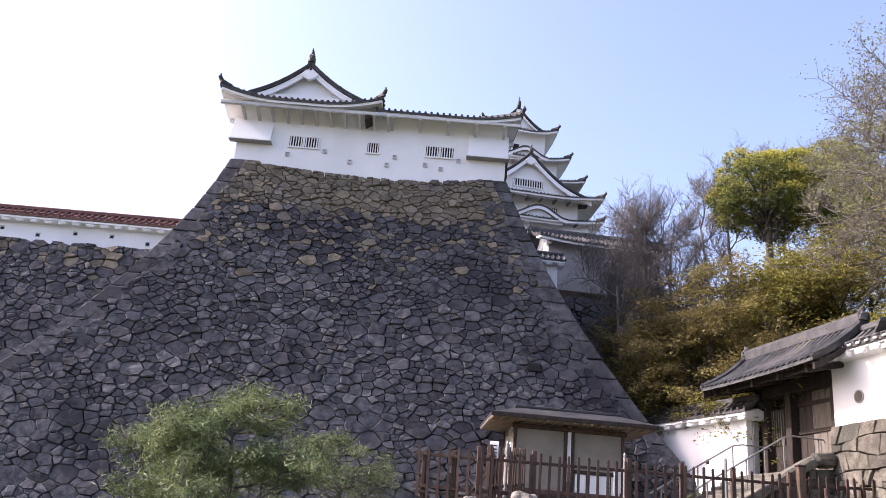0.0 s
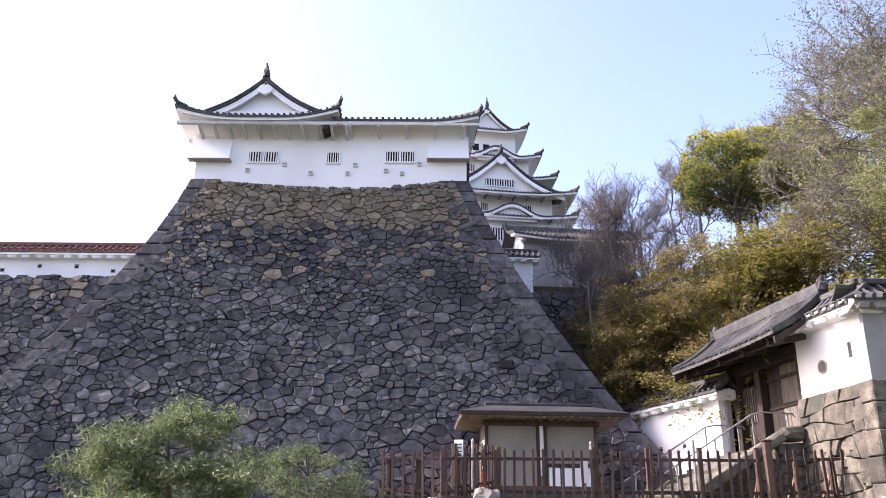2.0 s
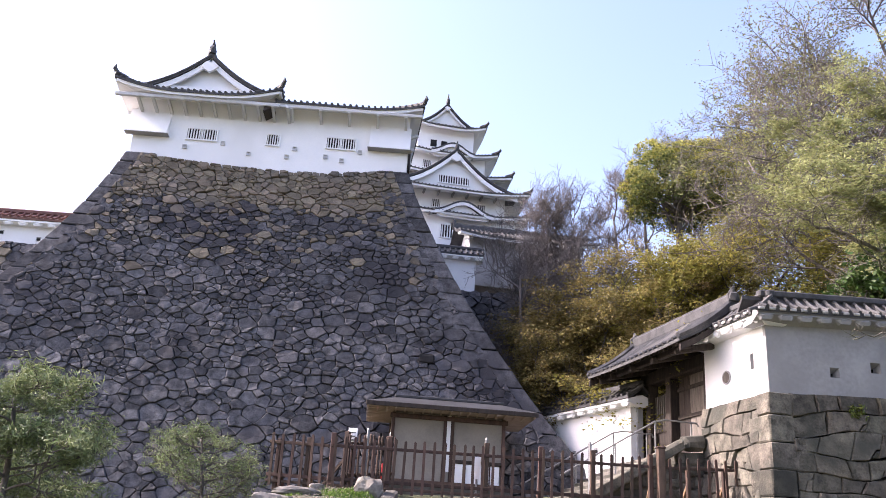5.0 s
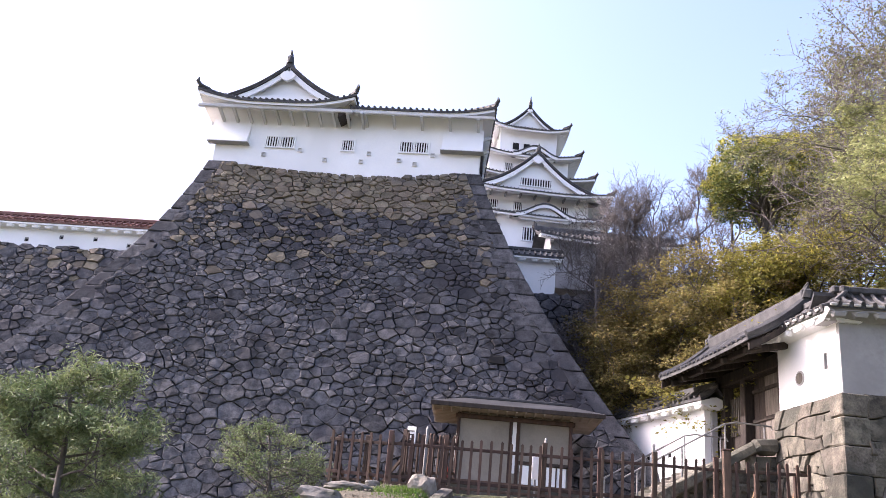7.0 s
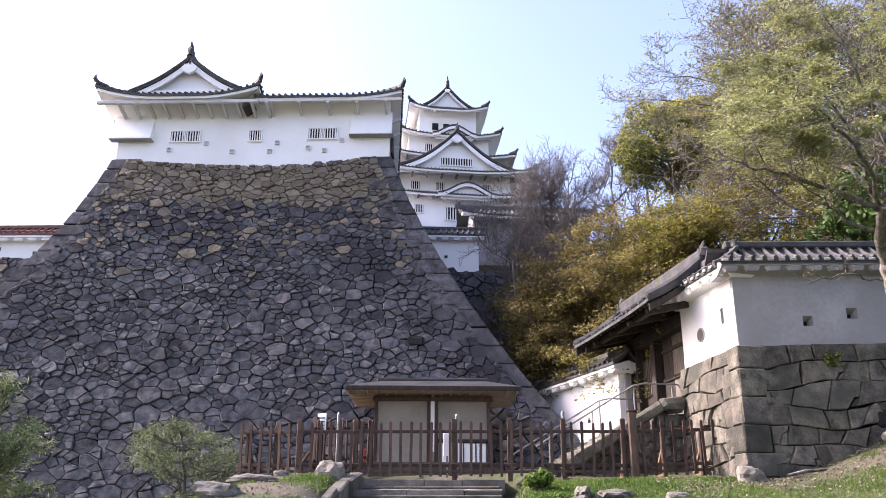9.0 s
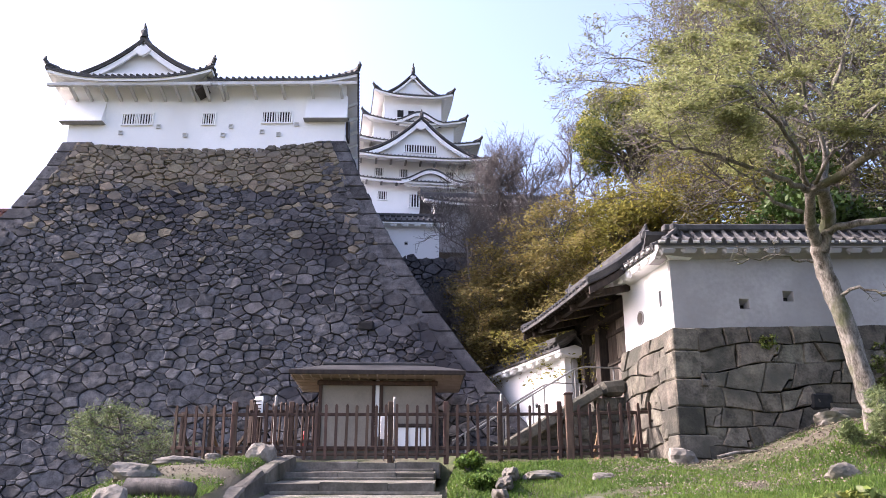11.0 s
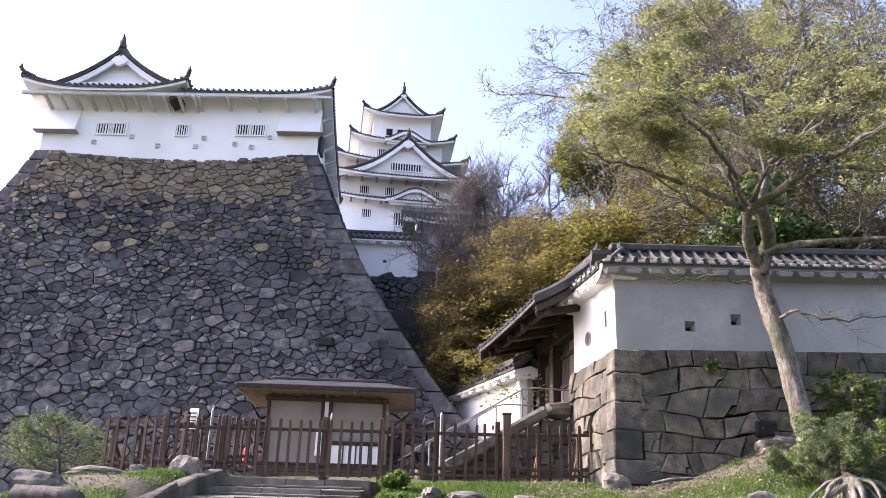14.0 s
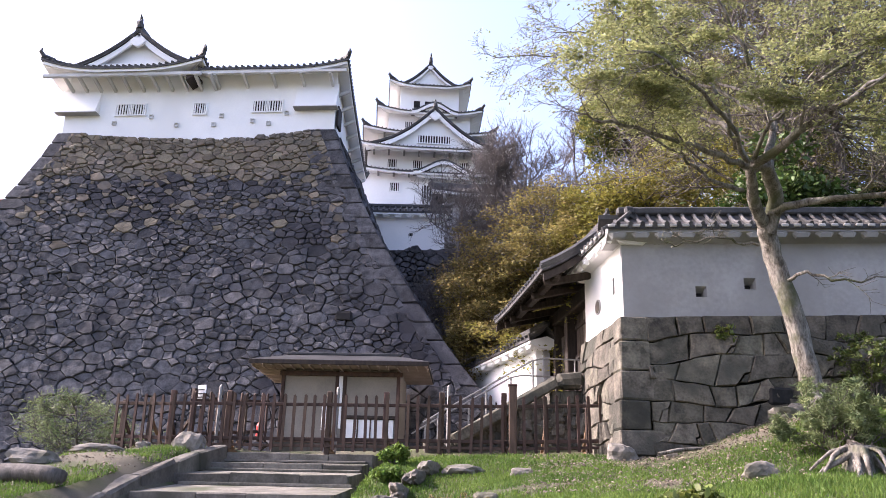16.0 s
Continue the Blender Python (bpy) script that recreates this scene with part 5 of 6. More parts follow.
# ---------------------------------------------------------------- the broad front steps
def build_front_steps():
    s = thing("stone_steps", Matrix(), "broad worn stone steps with sloping treads up to the fence", "steps", kind="structure")
    edges = [(21.05, 3.25, 3.0, 6.7), (20.2, 2.95, 2.85, 6.6), (18.3, 2.58, 2.9, 6.62), (16.0, 2.10, 3.05, 6.8), (13.6, 1.62, 3.35, 7.1), (11.8, 1.29, 3.7, 7.25), (10.2, 1.0, 3.8, 7.3)]
    rnd = random.Random(2)
    for k, (y, z, x0, x1) in enumerate(edges):
        x = x0
        while x < x1 - 0.1:
            w = min(rnd.uniform(0.9, 1.7), x1 - x)
            if x1 - x - w < 0.5:
                w = x1 - x
            bm = bmesh.new()
            box(bm, (x + w / 2, y + 0.19, z - 0.2 + rnd.uniform(-0.012, 0.012)), (w - 0.006, 0.4, 0.4), None, 0.018)
            jitter(bm, 0.012, k * 31 + int(x * 10))
            part("kerb_stone", bm, STEP, s)
            x += w
        # sloping tread behind the kerb
        y_back = edges[k - 1][0] - 0.02 if k else 24.5
        z_back = edges[k - 1][1] - (0.0, 0.22, 0.19, 0.24, 0.25, 0.25, 0.25)[k] if k else 3.5
        bm = bmesh.new()
        grid = [[(x0 + (x1 - x0) * i / 10, y + 0.3 + (y_back - y - 0.3) * j / 4, z + 0.004 + (z_back - z) * j / 4 + 0.012 * noise.noise((i * 1.3, j * 2.1 + k * 5, 0))) for i in range(11)] for j in range(5)]
        sheet(bm, grid, 0.4)
        part("tread", bm, TREAD, s)
        if k:
            # thin lip along the foot of the riser behind
            bm = bmesh.new()
            box(bm, ((x0 + x1) / 2, y_back - 0.05, z_back + 0.02), (x1 - x0 - 0.1, 0.16, 0.07), None, 0.015)
            jitter(bm, 0.008, k)
            part("riser_lip", bm, STEP, s)
    # cheek stones down the far side, a few rough ones on the lawn side
    crest = [(21.2, 2.95, 3.42), (19.4, 2.82, 3.06), (16.4, 2.72, 2.28), (14.0, 2.9, 1.70), (12.4, 3.15, 1.40), (9.6, 3.5, 0.9)]

    def crest_at(q):
        for (ya, xa, za), (yb, xb, zb) in zip(crest, crest[1:]):
            if q >= yb:
                f = (ya - q) / (ya - yb)
                return xa + (xb - xa) * f, za + (zb - za) * f
        return crest[-1][1:]
    y, k = 21.1, 0
    while y > 9.7:
        w = rnd.uniform(0.8, 1.7)
        (xa, za), (xb, zb) = crest_at(y), crest_at(y - w)
        bm = bmesh.new()
        span_box(bm, (xa, y, za - 0.2), (xb, y - w + 0.03, zb - 0.2), 0.3 + rnd.uniform(-0.05, 0.05), 0.46, bevel=0.05)
        jitter(bm, 0.03, k)
        part("cheek_stone", bm, STEP, s)
        y -= w
        k += 1
    for y, x, z, w in ((15.2, 6.95, 1.86, 0.34), (13.5, 7.2, 1.58, 0.42), (12.9, 7.35, 1.42, 0.5), (12.1, 7.45, 1.3, 0.46)):
        bm = bmesh.new()
        box(bm, (0, 0, 0), (w, w * 1.3, 0.34), pose(x, y, z - 0.1, 8, -6, rnd.uniform(-20, 20)), 0.08)
        jitter(bm, 0.04, int(y * 10))
        part("cheek_stone", bm, STEP, s)


build_front_steps()


# ---------------------------------------------------------------- trees
def leaf_mesh(name, centres, size, mat, parent, seed, slim=0.5, flat=0.0, per=1, spread=0.0, squash=0.45):
    """Many small folded leaves round the given places, as one crown."""
    rng = np.random.default_rng(seed)
    c = np.repeat(np.asarray(centres, float), per, axis=0)
    n = len(c)
    c = c + rng.normal(0, 1, (n, 3)) * spread * np.array([1, 1, squash])
    a = rng.normal(0, 1, (n, 3)) * np.array([1, 1, 1 - flat])
    a /= np.linalg.norm(a, axis=1)[:, None]
    b = rng.normal(0, 1, (n, 3)) * np.array([1, 1, 1 - flat])
    b -= a * (a * b).sum(1)[:, None]
    b /= np.linalg.norm(b, axis=1)[:, None]
    s = size * rng.uniform(0.6, 1.35, n)[:, None]
    nrm = np.cross(a, b) * s * 0.18
    v = np.stack([c - a * s, c + b * s * slim + nrm, c + a * s, c - b * s * slim + nrm], axis=1).reshape(-1, 3)
    me = bpy.data.meshes.new(name)
    me.vertices.add(4 * n)
    me.vertices.foreach_set("co", v.ravel())
    me.loops.add(4 * n)
    me.loops.foreach_set("vertex_index", np.arange(4 * n))
    me.polygons.add(n)
    me.polygons.foreach_set("loop_start", np.arange(n) * 4)
    me.polygons.foreach_set("loop_total", np.full(n, 4))
    me.update()
    me.validate()
    me.materials.append(mat)
    ob = new(name, me)
    ob.parent = parent
    return ob


class Wood:
    """Tapered limbs gathered into one mesh, and the places of the twigs."""

    def __init__(self, seed):
        self.rnd = random.Random(seed)
        self.v, self.f, self.tips = [], [], []

    def limb(self, pts, r0, r1, sides):
        n = len(pts)
        k0 = len(self.v)
        for i, p in enumerate(pts):
            d = (pts[min(i + 1, n - 1)] - pts[max(i - 1, 0)]).normalized()
            x = d.cross(Vector((0.31, 0.17, 0.93)))
            x = x.normalized() if x.length > 1e-3 else Vector((1, 0, 0))
            y = d.cross(x)
            r = r0 + (r1 - r0) * i / (n - 1)
            for k in range(sides):
                a = 2 * math.pi * k / sides
                w = r * (1 + (0.12 * math.sin(3 * a + i) if sides > 6 else 0))
                self.v.append(p + (x * math.cos(a) + y * math.sin(a)) * w)
        for i in range(n - 1):
            for k in range(sides):
                a, b = k0 + i * sides + k, k0 + i * sides + (k + 1) % sides
                self.f.append((a, b, b + sides, a + sides))
        self.f.append(tuple(k0 + (n - 1) * sides + k for k in range(sides)))

    def curve(self, start, way, length, bend, up, steps=5):
        rnd = self.rnd
        pts = [Vector(start)]
        d = Vector(way).normalized()
        for _ in range(steps):
            d = (d + Vector((rnd.uniform(-1, 1), rnd.uniform(-1, 1), rnd.uniform(-1, 1))) * bend + Vector((0, 0, up))).normalized()
            pts.append(pts[-1] + d * (length / steps))
        return pts

    def branch(self, start, way, length, r, depth, kids=4, bend=0.2, up=0.05, angle=0.8, shrink=0.62, flat=0.0, thin=0.28):
        pts = self.curve(start, way, length, bend, up, 5 if depth > 1 else 3)
        self.limb(pts, r, max(0.004, r * 0.35), 6 if depth > 2 else (4 if depth > 1 else 3))
        self.spread_on(pts, length, r, depth, kids, bend, up, angle, shrink, flat, thin)

    def spread_on(self, pts, length, r, depth, kids, bend, up, angle, shrink, flat, thin, from_t=0.25):
        rnd = self.rnd
        if depth <= 1:
            self.tips += [pts[-1], pts[len(pts) // 2], (pts[-1] + pts[-2]) / 2]
            return
        n = len(pts) - 1
        for k in range(kids):
            t = from_t + (1 - from_t) * (k + rnd.uniform(0.2, 1)) / kids
            t = min(0.999, t)
            i = int(t * n)
            p = pts[i].lerp(pts[i + 1], t * n - i)
            d = (pts[i + 1] - pts[i]).normalized()
            side = Vector((rnd.uniform(-1, 1), rnd.uniform(-1, 1), rnd.uniform(-1, 1) * (1 - flat)))
            side = (side - d * side.dot(d))
            side = side.normalized() if side.length > 1e-3 else Vector((1, 0, 0))
            w = d * math.cos(angle) + side * math.sin(angle)
            self.branch(p, w, length * shrink * rnd.uniform(0.7, 1.15), max(0.005, r * (0.55 + 0.1 * (1 - t))), depth - 1, kids, bend, up, angle, shrink, flat, thin)

    def build(self, name, parent, mat, label=""):
        ob = raw_object(name, [tuple(p) for p in self.v], self.f, mat, parent, True)
        if label:
            ob["label"] = label
        return ob


def wild_tree(name, base, height, seed, label, bark, leaf=None, leaf_size=0.1, per=5, spread=0.25, clear=0.25, depth=4, kids=4, width=0.8,
              group="", up=0.06, radius=0.16, stems=1, flat=0.0, leaf_flat=0.3, bend=0.2, category="tree", squash=0.45, shrink=0.6, lean=(0, 0)):
    x, y = base
    z = ground_z(x, y) - 0.15
    t = thing(name, pose(x, y, z), label, category, group)
    w, bole = Wood(seed), Wood(seed)
    for s in range(stems):
        way = Vector((w.rnd.uniform(-0.12, 0.12) + lean[0], w.rnd.uniform(-0.12, 0.12) + lean[1], 1)) if stems == 1 else Vector((math.cos(s * 2.4) * 0.4, math.sin(s * 2.4) * 0.4, 1))
        pts = w.curve((0, 0, 0), way, height * 0.72, 0.08, 0.04, 7)
        bole.limb(pts, radius, radius * 0.3, 8)
        w.spread_on(pts, height * 0.5 * width, radius * 0.62, depth, kids + 2, bend, up, 0.95, shrink, flat, 0.3, clear)
    bole.build("trunk", t, bark)
    w.build("branch_work", t, bark)
    if leaf:
        leaf_mesh("crown", w.tips, leaf_size, leaf, t, seed, 0.5, leaf_flat, per, spread, squash)
    return t


def near_tree():
    """The leaning maple on the bank: a bowed trunk that forks low, and limbs that carry flat sprays of leaf towards the lawn."""
    o = Vector((16.05, 17.6, 3.4))
    t = thing("maple_tree", Matrix.Translation(o), "leaning grey-barked maple with fresh yellow-green spring leaves", "tree")
    w = Wood(77)

    def path(*pts, sway=0.05):
        p = [Vector(q) - o for q in pts]
        out = []
        for i, (a, b) in enumerate(zip(p, p[1:])):
            before, after = p[max(i - 1, 0)], p[min(i + 2, len(p) - 1)]
            for k in range(4):
                f = k / 4
                # a smooth curve through the joints
                q = 0.5 * (2 * a + (b - before) * f + (2 * before - 5 * a + 4 * b - after) * f * f + (3 * a - before - 3 * b + after) * f ** 3)
                out.append(q + Vector((w.rnd.uniform(-1, 1), w.rnd.uniform(-1, 1), w.rnd.uniform(-1, 1))) * sway * (i + k > 0))
        return out + [p[-1]]

    w.limb(path((16.08, 17.58, 3.2), (15.94, 17.65, 4.37), (15.71, 17.75, 5.92), (15.48, 17.8, 7.16), (15.31, 17.6, 7.73), sway=0.02), 0.225, 0.18, 12)
    w.limb(path((16.12, 17.55, 3.1), (16.05, 17.6, 3.6), (15.97, 17.64, 4.2), sway=0.0), 0.36, 0.215, 12)
    w.limb(path((15.31, 17.6, 7.7), (15.02, 17.2, 8.09), (14.75, 16.4, 8.61), sway=0.02), 0.15, 0.10, 9)
    w.limb(path((15.35, 17.6, 7.6), (15.47, 17.3, 8.26), (15.16, 16.6, 8.75), sway=0.02), 0.17, 0.14, 10)
    limbs = [
        (path((15.1, 16.6, 8.7), (14.83, 16.4, 8.58), (15.09, 15.6, 8.62), (15.43, 15.0, 8.72), (16.0, 14.4, 8.99), (16.71, 14.0, 9.34), (17.72, 13.6, 9.77)), 0.115, 2.2),
        (path((15.55, 15.0, 8.8), (16.1, 14.6, 8.7), (17.08, 14.2, 8.44), (18.13, 14.0, 8.56)), 0.05, 1.7),
        (path((15.38, 17.4, 7.98), (16.05, 17.0, 8.08), (17.02, 16.6, 8.02), (18.58, 16.2, 8.09), (20.1, 16.0, 8.37)), 0.095, 2.0),
        (path((14.75, 16.4, 8.61), (14.12, 16.0, 8.65), (13.05, 15.6, 8.89), (11.9, 15.2, 9.0), (11.3, 15.0, 9.1)), 0.07, 2.0),
        (path((14.69, 16.8, 8.25), (13.94, 16.3, 8.3), (13.29, 15.8, 8.6), (12.42, 15.2, 8.8)), 0.05, 1.6),
        (path((14.68, 16.4, 8.76), (14.36, 16.0, 9.02), (14.08, 15.4, 9.52), (13.44, 15.0, 10.41), (12.74, 14.6, 10.91)), 0.06, 2.2),
        (path((14.78, 16.2, 8.68), (14.87, 15.5, 8.96), (15.28, 15.0, 9.31), (15.67, 14.5, 9.86)), 0.05, 2.0),
        (path((14.73, 16.4, 8.7), (14.38, 16.8, 9.72), (13.51, 17.5, 10.4), (12.5, 18.0, 10.7)), 0.06, 2.1),
        (path((15.16, 16.6, 8.7), (15.66, 17.0, 10.35), (16.3, 17.4, 12.11), (17.01, 17.6, 13.71)), 0.09, 2.6),
        (path((14.73, 16.4, 8.7), (13.77, 14.9, 9.2), (12.74, 13.9, 9.5), (11.96, 13.4, 9.6)), 0.055, 1.9),
        (path((15.5, 16.9, 9.9), (16.6, 16.2, 10.6), (17.8, 15.6, 11.2), (19.0, 15.2, 11.6)), 0.06, 2.3),
        (path((15.4, 16.8, 9.6), (14.9, 16.2, 10.8), (14.2, 15.6, 12.0), (13.6, 15.2, 12.9)), 0.055, 2.3),
        (path((15.9, 17.1, 11.0), (15.2, 17.6, 12.2), (14.2, 18.0, 12.6), (13.2, 18.2, 12.6)), 0.05, 2.0),
        (path((15.17, 17.7, 7.38), (14.5, 17.4, 7.42), (13.99, 17.2, 7.35), (13.26, 17.1, 7.14)), 0.03, 0.9),
        (path((15.57, 17.7, 6.51), (15.95, 17.4, 6.7), (16.6, 17.1, 6.42), (17.67, 17.0, 6.52)), 0.045, 1.1),
        (path((15.29, 17.4, 10.3), (14.4, 18.2, 11.4), (13.3, 18.4, 12.0), (11.91, 18.6, 12.41), (10.2, 18.7, 12.64)), 0.04, 2.3),
        (path((15.7, 17.1, 10.8), (14.5, 18.4, 12.2), (13.14, 18.6, 13.3), (11.94, 18.7, 13.9)), 0.04, 2.4),
        (path((15.5, 17.1, 10.4), (14.2, 18.6, 12.0), (12.6, 19.0, 13.2), (11.0, 19.2, 13.6)), 0.04, 2.4),
    ]
    leafy = []
    for k, (pts, r, reach) in enumerate(limbs):
        w.limb(pts, r, max(0.012, r * 0.25), 8)
        n0 = len(w.tips)
        w.spread_on(pts, reach, max(0.02, r * 0.42), (5 if k > 14 else 4) if reach > 1.2 else 3, 5, 0.2, 0.015, 0.8, 0.58, 0.75, 0.3, 0.35)
        if k not in (13, 14):
            leafy += w.tips[n0:] if k < 15 else w.tips[n0::40]
    w.build("trunk", t, BARK, "leaning grey mottled trunk and limbs")
    pts = np.array([tuple(p) for p in leafy])
    # the underside stays open, so that the limbs show below the sprays
    low = pts[:, 2] + o.z < 8.45 + 0.25 * np.maximum(0, 14.6 - (pts[:, 0] + o.x))
    pts = pts[~low]
    tier = np.array([0.25 * noise.noise((p[0] * 0.5, p[1] * 0.5, 2.0)) - 0.06 * p[0] for p in pts])
    level = np.round((pts[:, 2] - tier) / 0.62) * 0.62 + tier
    pts[:, 2] = level + 0.3 * (pts[:, 2] - level)
    leaf_mesh("crown", pts, 0.046, LEAF_SPRING, t, 5, 0.42, 0.7, 11, 0.12, 0.25)


near_tree()

SPRAY = dict(flat=0.72, leaf_flat=0.65, up=0.015, squash=0.3)
for k, (x, y, h, wd) in enumerate(((8.9, 33.2, 5.2, 1.1), (9.6, 32.6, 6.0, 1.05), (10.7, 31.6, 7.2, 1.1), (12.0, 30.8, 8.2, 1.1), (11.2, 33.4, 7.4, 1.1), (13.4, 31.4, 9.4, 1.05), (9.6, 34.8, 6.2, 1.1))):
    wild_tree("maple_tree", (x, y), h, 100 + k, "young maple with golden-brown spring leaves on the hillside", BARK_DARK, LEAF_GOLD, 0.062, 22, 0.24, 0.15, 4, 5, wd, "golden maples", radius=0.10, **SPRAY)
for k, (x, y, h, leaf) in enumerate(((14.8, 26.8, 7.4, LEAF_OLIVE), (13.4, 29.6, 9.8, LEAF_OLIVE), (14.8, 31.8, 10.4, LEAF_OLIVE), (16.2, 28.8, 11.0, LEAF_OLIVE), (18.0, 30.0, 11.5, LEAF_OLIVE), (17.2, 26.2, 7.2, LEAF_OLIVE), (21.0, 29.5, 12.5, LEAF_SPRING), (20.8, 34.0, 14.0, LEAF_SPRING), (24.5, 30.0, 12.5, LEAF_OLIVE), (17.6, 33.0, 11.5, LEAF_OLIVE))):
    wild_tree("broadleaf_tree", (x, y), h, 200 + k, "broadleaf tree with fresh yellow-green spring leaves behind the gate wall", BARK_DARK, leaf, 0.07, 24, 0.27, 0.12, 4, 5, 1.0, "spring trees", radius=0.15, **SPRAY)
for k, (x, y, h, per) in enumerate(((19.6, 23.4, 20.0, 3), (22.4, 24.6, 19.5, 4), (18.8, 25.4, 18.0, 2))):
    wild_tree("tall_tree", (x, y), h, 600 + k, "tall fine-twigged tree just coming into pale leaf", BARK_GREY, LEAF_BUD, 0.05, per, 0.2, 0.3, 5, 5, 0.74, "tall budding trees", radius=0.2, up=0.09, flat=0.15, leaf_flat=0.4, lean=(-0.14, 0))
for k, (x, y, h) in enumerate(((8.3, 34.8, 12.5), (9.2, 36.2, 12.5), (10.4, 36.6, 12.0), (11.8, 37.0, 12.0), (13.4, 38.6, 11.5), (8.3, 37.0, 10.0), (15.5, 41.5, 12.0), (18.5, 42.0, 12.0), (10.8, 38.5, 10.5), (7.6, 37.4, 9.0), (9.7, 38.2, 10.5))):
    wild_tree("bare_tree", (x, y), h, 300 + k, "leafless tree with fine brown-grey twigs on the slope", BARK_GREY, None, 0.05, 1, 0.05, 0.3, 5, 5, 0.62, "bare trees", up=0.14, radius=0.13)


def camphor(x, y, middle, size, seed):
    """An evergreen with a billowing crown: many leafy domes at the ends of spreading limbs, gaps of shade between them."""
    z = ground_z(x, y) - 0.2
    t = thing("camphor_tree", pose(x, y, z), "broad evergreen camphor tree with bright lime leaves above darker green ones", "tree", "camphor trees")
    w = Wood(seed)
    rnd = w.rnd
    m = Vector((0, 0, middle - z))
    fork = Vector((rnd.uniform(-0.3, 0.3), 0, m.z - size * 0.95))
    bole = [Vector((0, 0, 0)), fork * 0.5 + Vector((0.12, 0, 0)), fork]
    w.limb(bole + [m + Vector((0.2, 0, size * 0.4))], 0.32, 0.1, 9)
    domes = []
    for k in range(46):
        a = k * 2.39996
        h = 1 - 1.8 * (k + 0.5) / 46
        r = math.sqrt(max(0.0, 1 - h * h))
        c = m + Vector((math.cos(a) * r, math.sin(a) * r, h * 0.8)) * size * rnd.uniform(0.72, 1.05)
        domes.append((c, size * rnd.uniform(0.15, 0.29)))
        origin = fork.lerp(m, rnd.uniform(0, 0.8)) + Vector((rnd.uniform(-0.2, 0.2), rnd.uniform(-0.2, 0.2), 0))
        knee = origin.lerp(c, 0.5) + Vector((rnd.uniform(-0.3, 0.3), rnd.uniform(-0.3, 0.3), rnd.uniform(-0.2, 0.3)))
        w.limb([origin, origin.lerp(knee, 0.6), knee, knee.lerp(c, 0.6), c], 0.07, 0.015, 5)
    w.build("trunk", t, BARK_DARK)
    rng = np.random.default_rng(seed)
    # lime leaves on the upper part of each dome, darker green on the lower
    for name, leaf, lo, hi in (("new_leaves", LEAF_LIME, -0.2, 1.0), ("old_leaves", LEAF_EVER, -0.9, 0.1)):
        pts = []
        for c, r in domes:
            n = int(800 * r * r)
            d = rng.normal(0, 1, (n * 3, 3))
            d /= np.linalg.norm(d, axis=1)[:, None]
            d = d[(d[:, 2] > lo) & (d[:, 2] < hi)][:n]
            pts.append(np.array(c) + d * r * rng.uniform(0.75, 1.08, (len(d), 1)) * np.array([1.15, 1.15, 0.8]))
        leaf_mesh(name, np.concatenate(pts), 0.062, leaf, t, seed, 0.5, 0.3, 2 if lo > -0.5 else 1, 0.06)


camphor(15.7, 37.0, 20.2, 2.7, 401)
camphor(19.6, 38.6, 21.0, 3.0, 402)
for k, (x, y, h) in enumerate(((20.6, 24.8, 9.0), (23.0, 27.0, 8.5), (8.4, 34.0, 3.6), (18.4, 23.6, 8.0), (17.0, 24.2, 7.0))):
    wild_tree("evergreen_tree", (x, y), h, 500 + k, "dark glossy evergreen tree on the slope", BARK_DARK, LEAF_DARK, 0.10, 24, 0.28, 0.1, 4, 4, 0.8, "dark evergreens", radius=0.15)


def pine(base, height, seed, width, tufts):
    """A garden pine: bent stem, spreading boughs, each ending in soft pads of needle tufts."""
    x, y = base
    z = ground_z(x, y) - 0.1
    t = thing("pine_tree", pose(x, y, z), "small garden pine with tufted yellow-green needles", "tree", "garden pines")
    w = Wood(seed)
    pts = w.curve((0, 0, 0), (0.05, 0, 1), height * 0.88, 0.16, 0.05, 7)
    w.limb(pts, 0.08, 0.03, 8)
    tips = []
    n = 20
    for k in range(n):
        f = 0.22 + 0.78 * (k + w.rnd.random()) / n
        i = min(6, int(f * 7))
        p = pts[i].lerp(pts[i + 1], f * 7 - i)
        a = k * 2.4 + w.rnd.uniform(-0.4, 0.4)
        reach = width * (1.1 - 0.62 * f * f) * w.rnd.uniform(0.7, 1.15)
        w.tips = []
        w.branch(p, Vector((math.cos(a), math.sin(a), 0.1)), reach, 0.026, 3, 6, 0.25, 0.06, 0.8, 0.45, 0.7)
        tips += w.tips
    w.build("trunk", t, BARK_DARK)
    leaf_mesh("crown", tips, 0.075, LEAF_PINE, t, seed, 0.15, 0.2, tufts, 0.13, 0.5)


pine((-3.75, 14.4), 3.65, 11, 1.75, 12)
pine((-2.6, 25.0), 3.2, 12, 1.95, 4)
pine((-5.6, 17.9), 3.2, 13, 1.5, 9)


# ---------------------------------------------------------------- shrubs, stump, rocks, grass
def shrub(x, y, size, seed, label, leaf=None, ls=0.05, per=6, height=1.0, slim=0.5):
    z = ground_z(x, y) - 0.05
    t = thing("shrub", pose(x, y, z), label, "shrub", "low shrubs")
    w = Wood(seed)
    for k in range(9):
        a = k * 2.4
        w.branch((0, 0, 0), Vector((math.cos(a) * 0.8, math.sin(a) * 0.8, height)), size, 0.018, 3, 4, 0.25, 0.08, 0.8, 0.55)
    w.build("stem", t, BARK_DARK)
    leaf_mesh("leaves", w.tips, ls, leaf or LEAF_SHRUB, t, seed, slim, 0.2, per, 0.05)


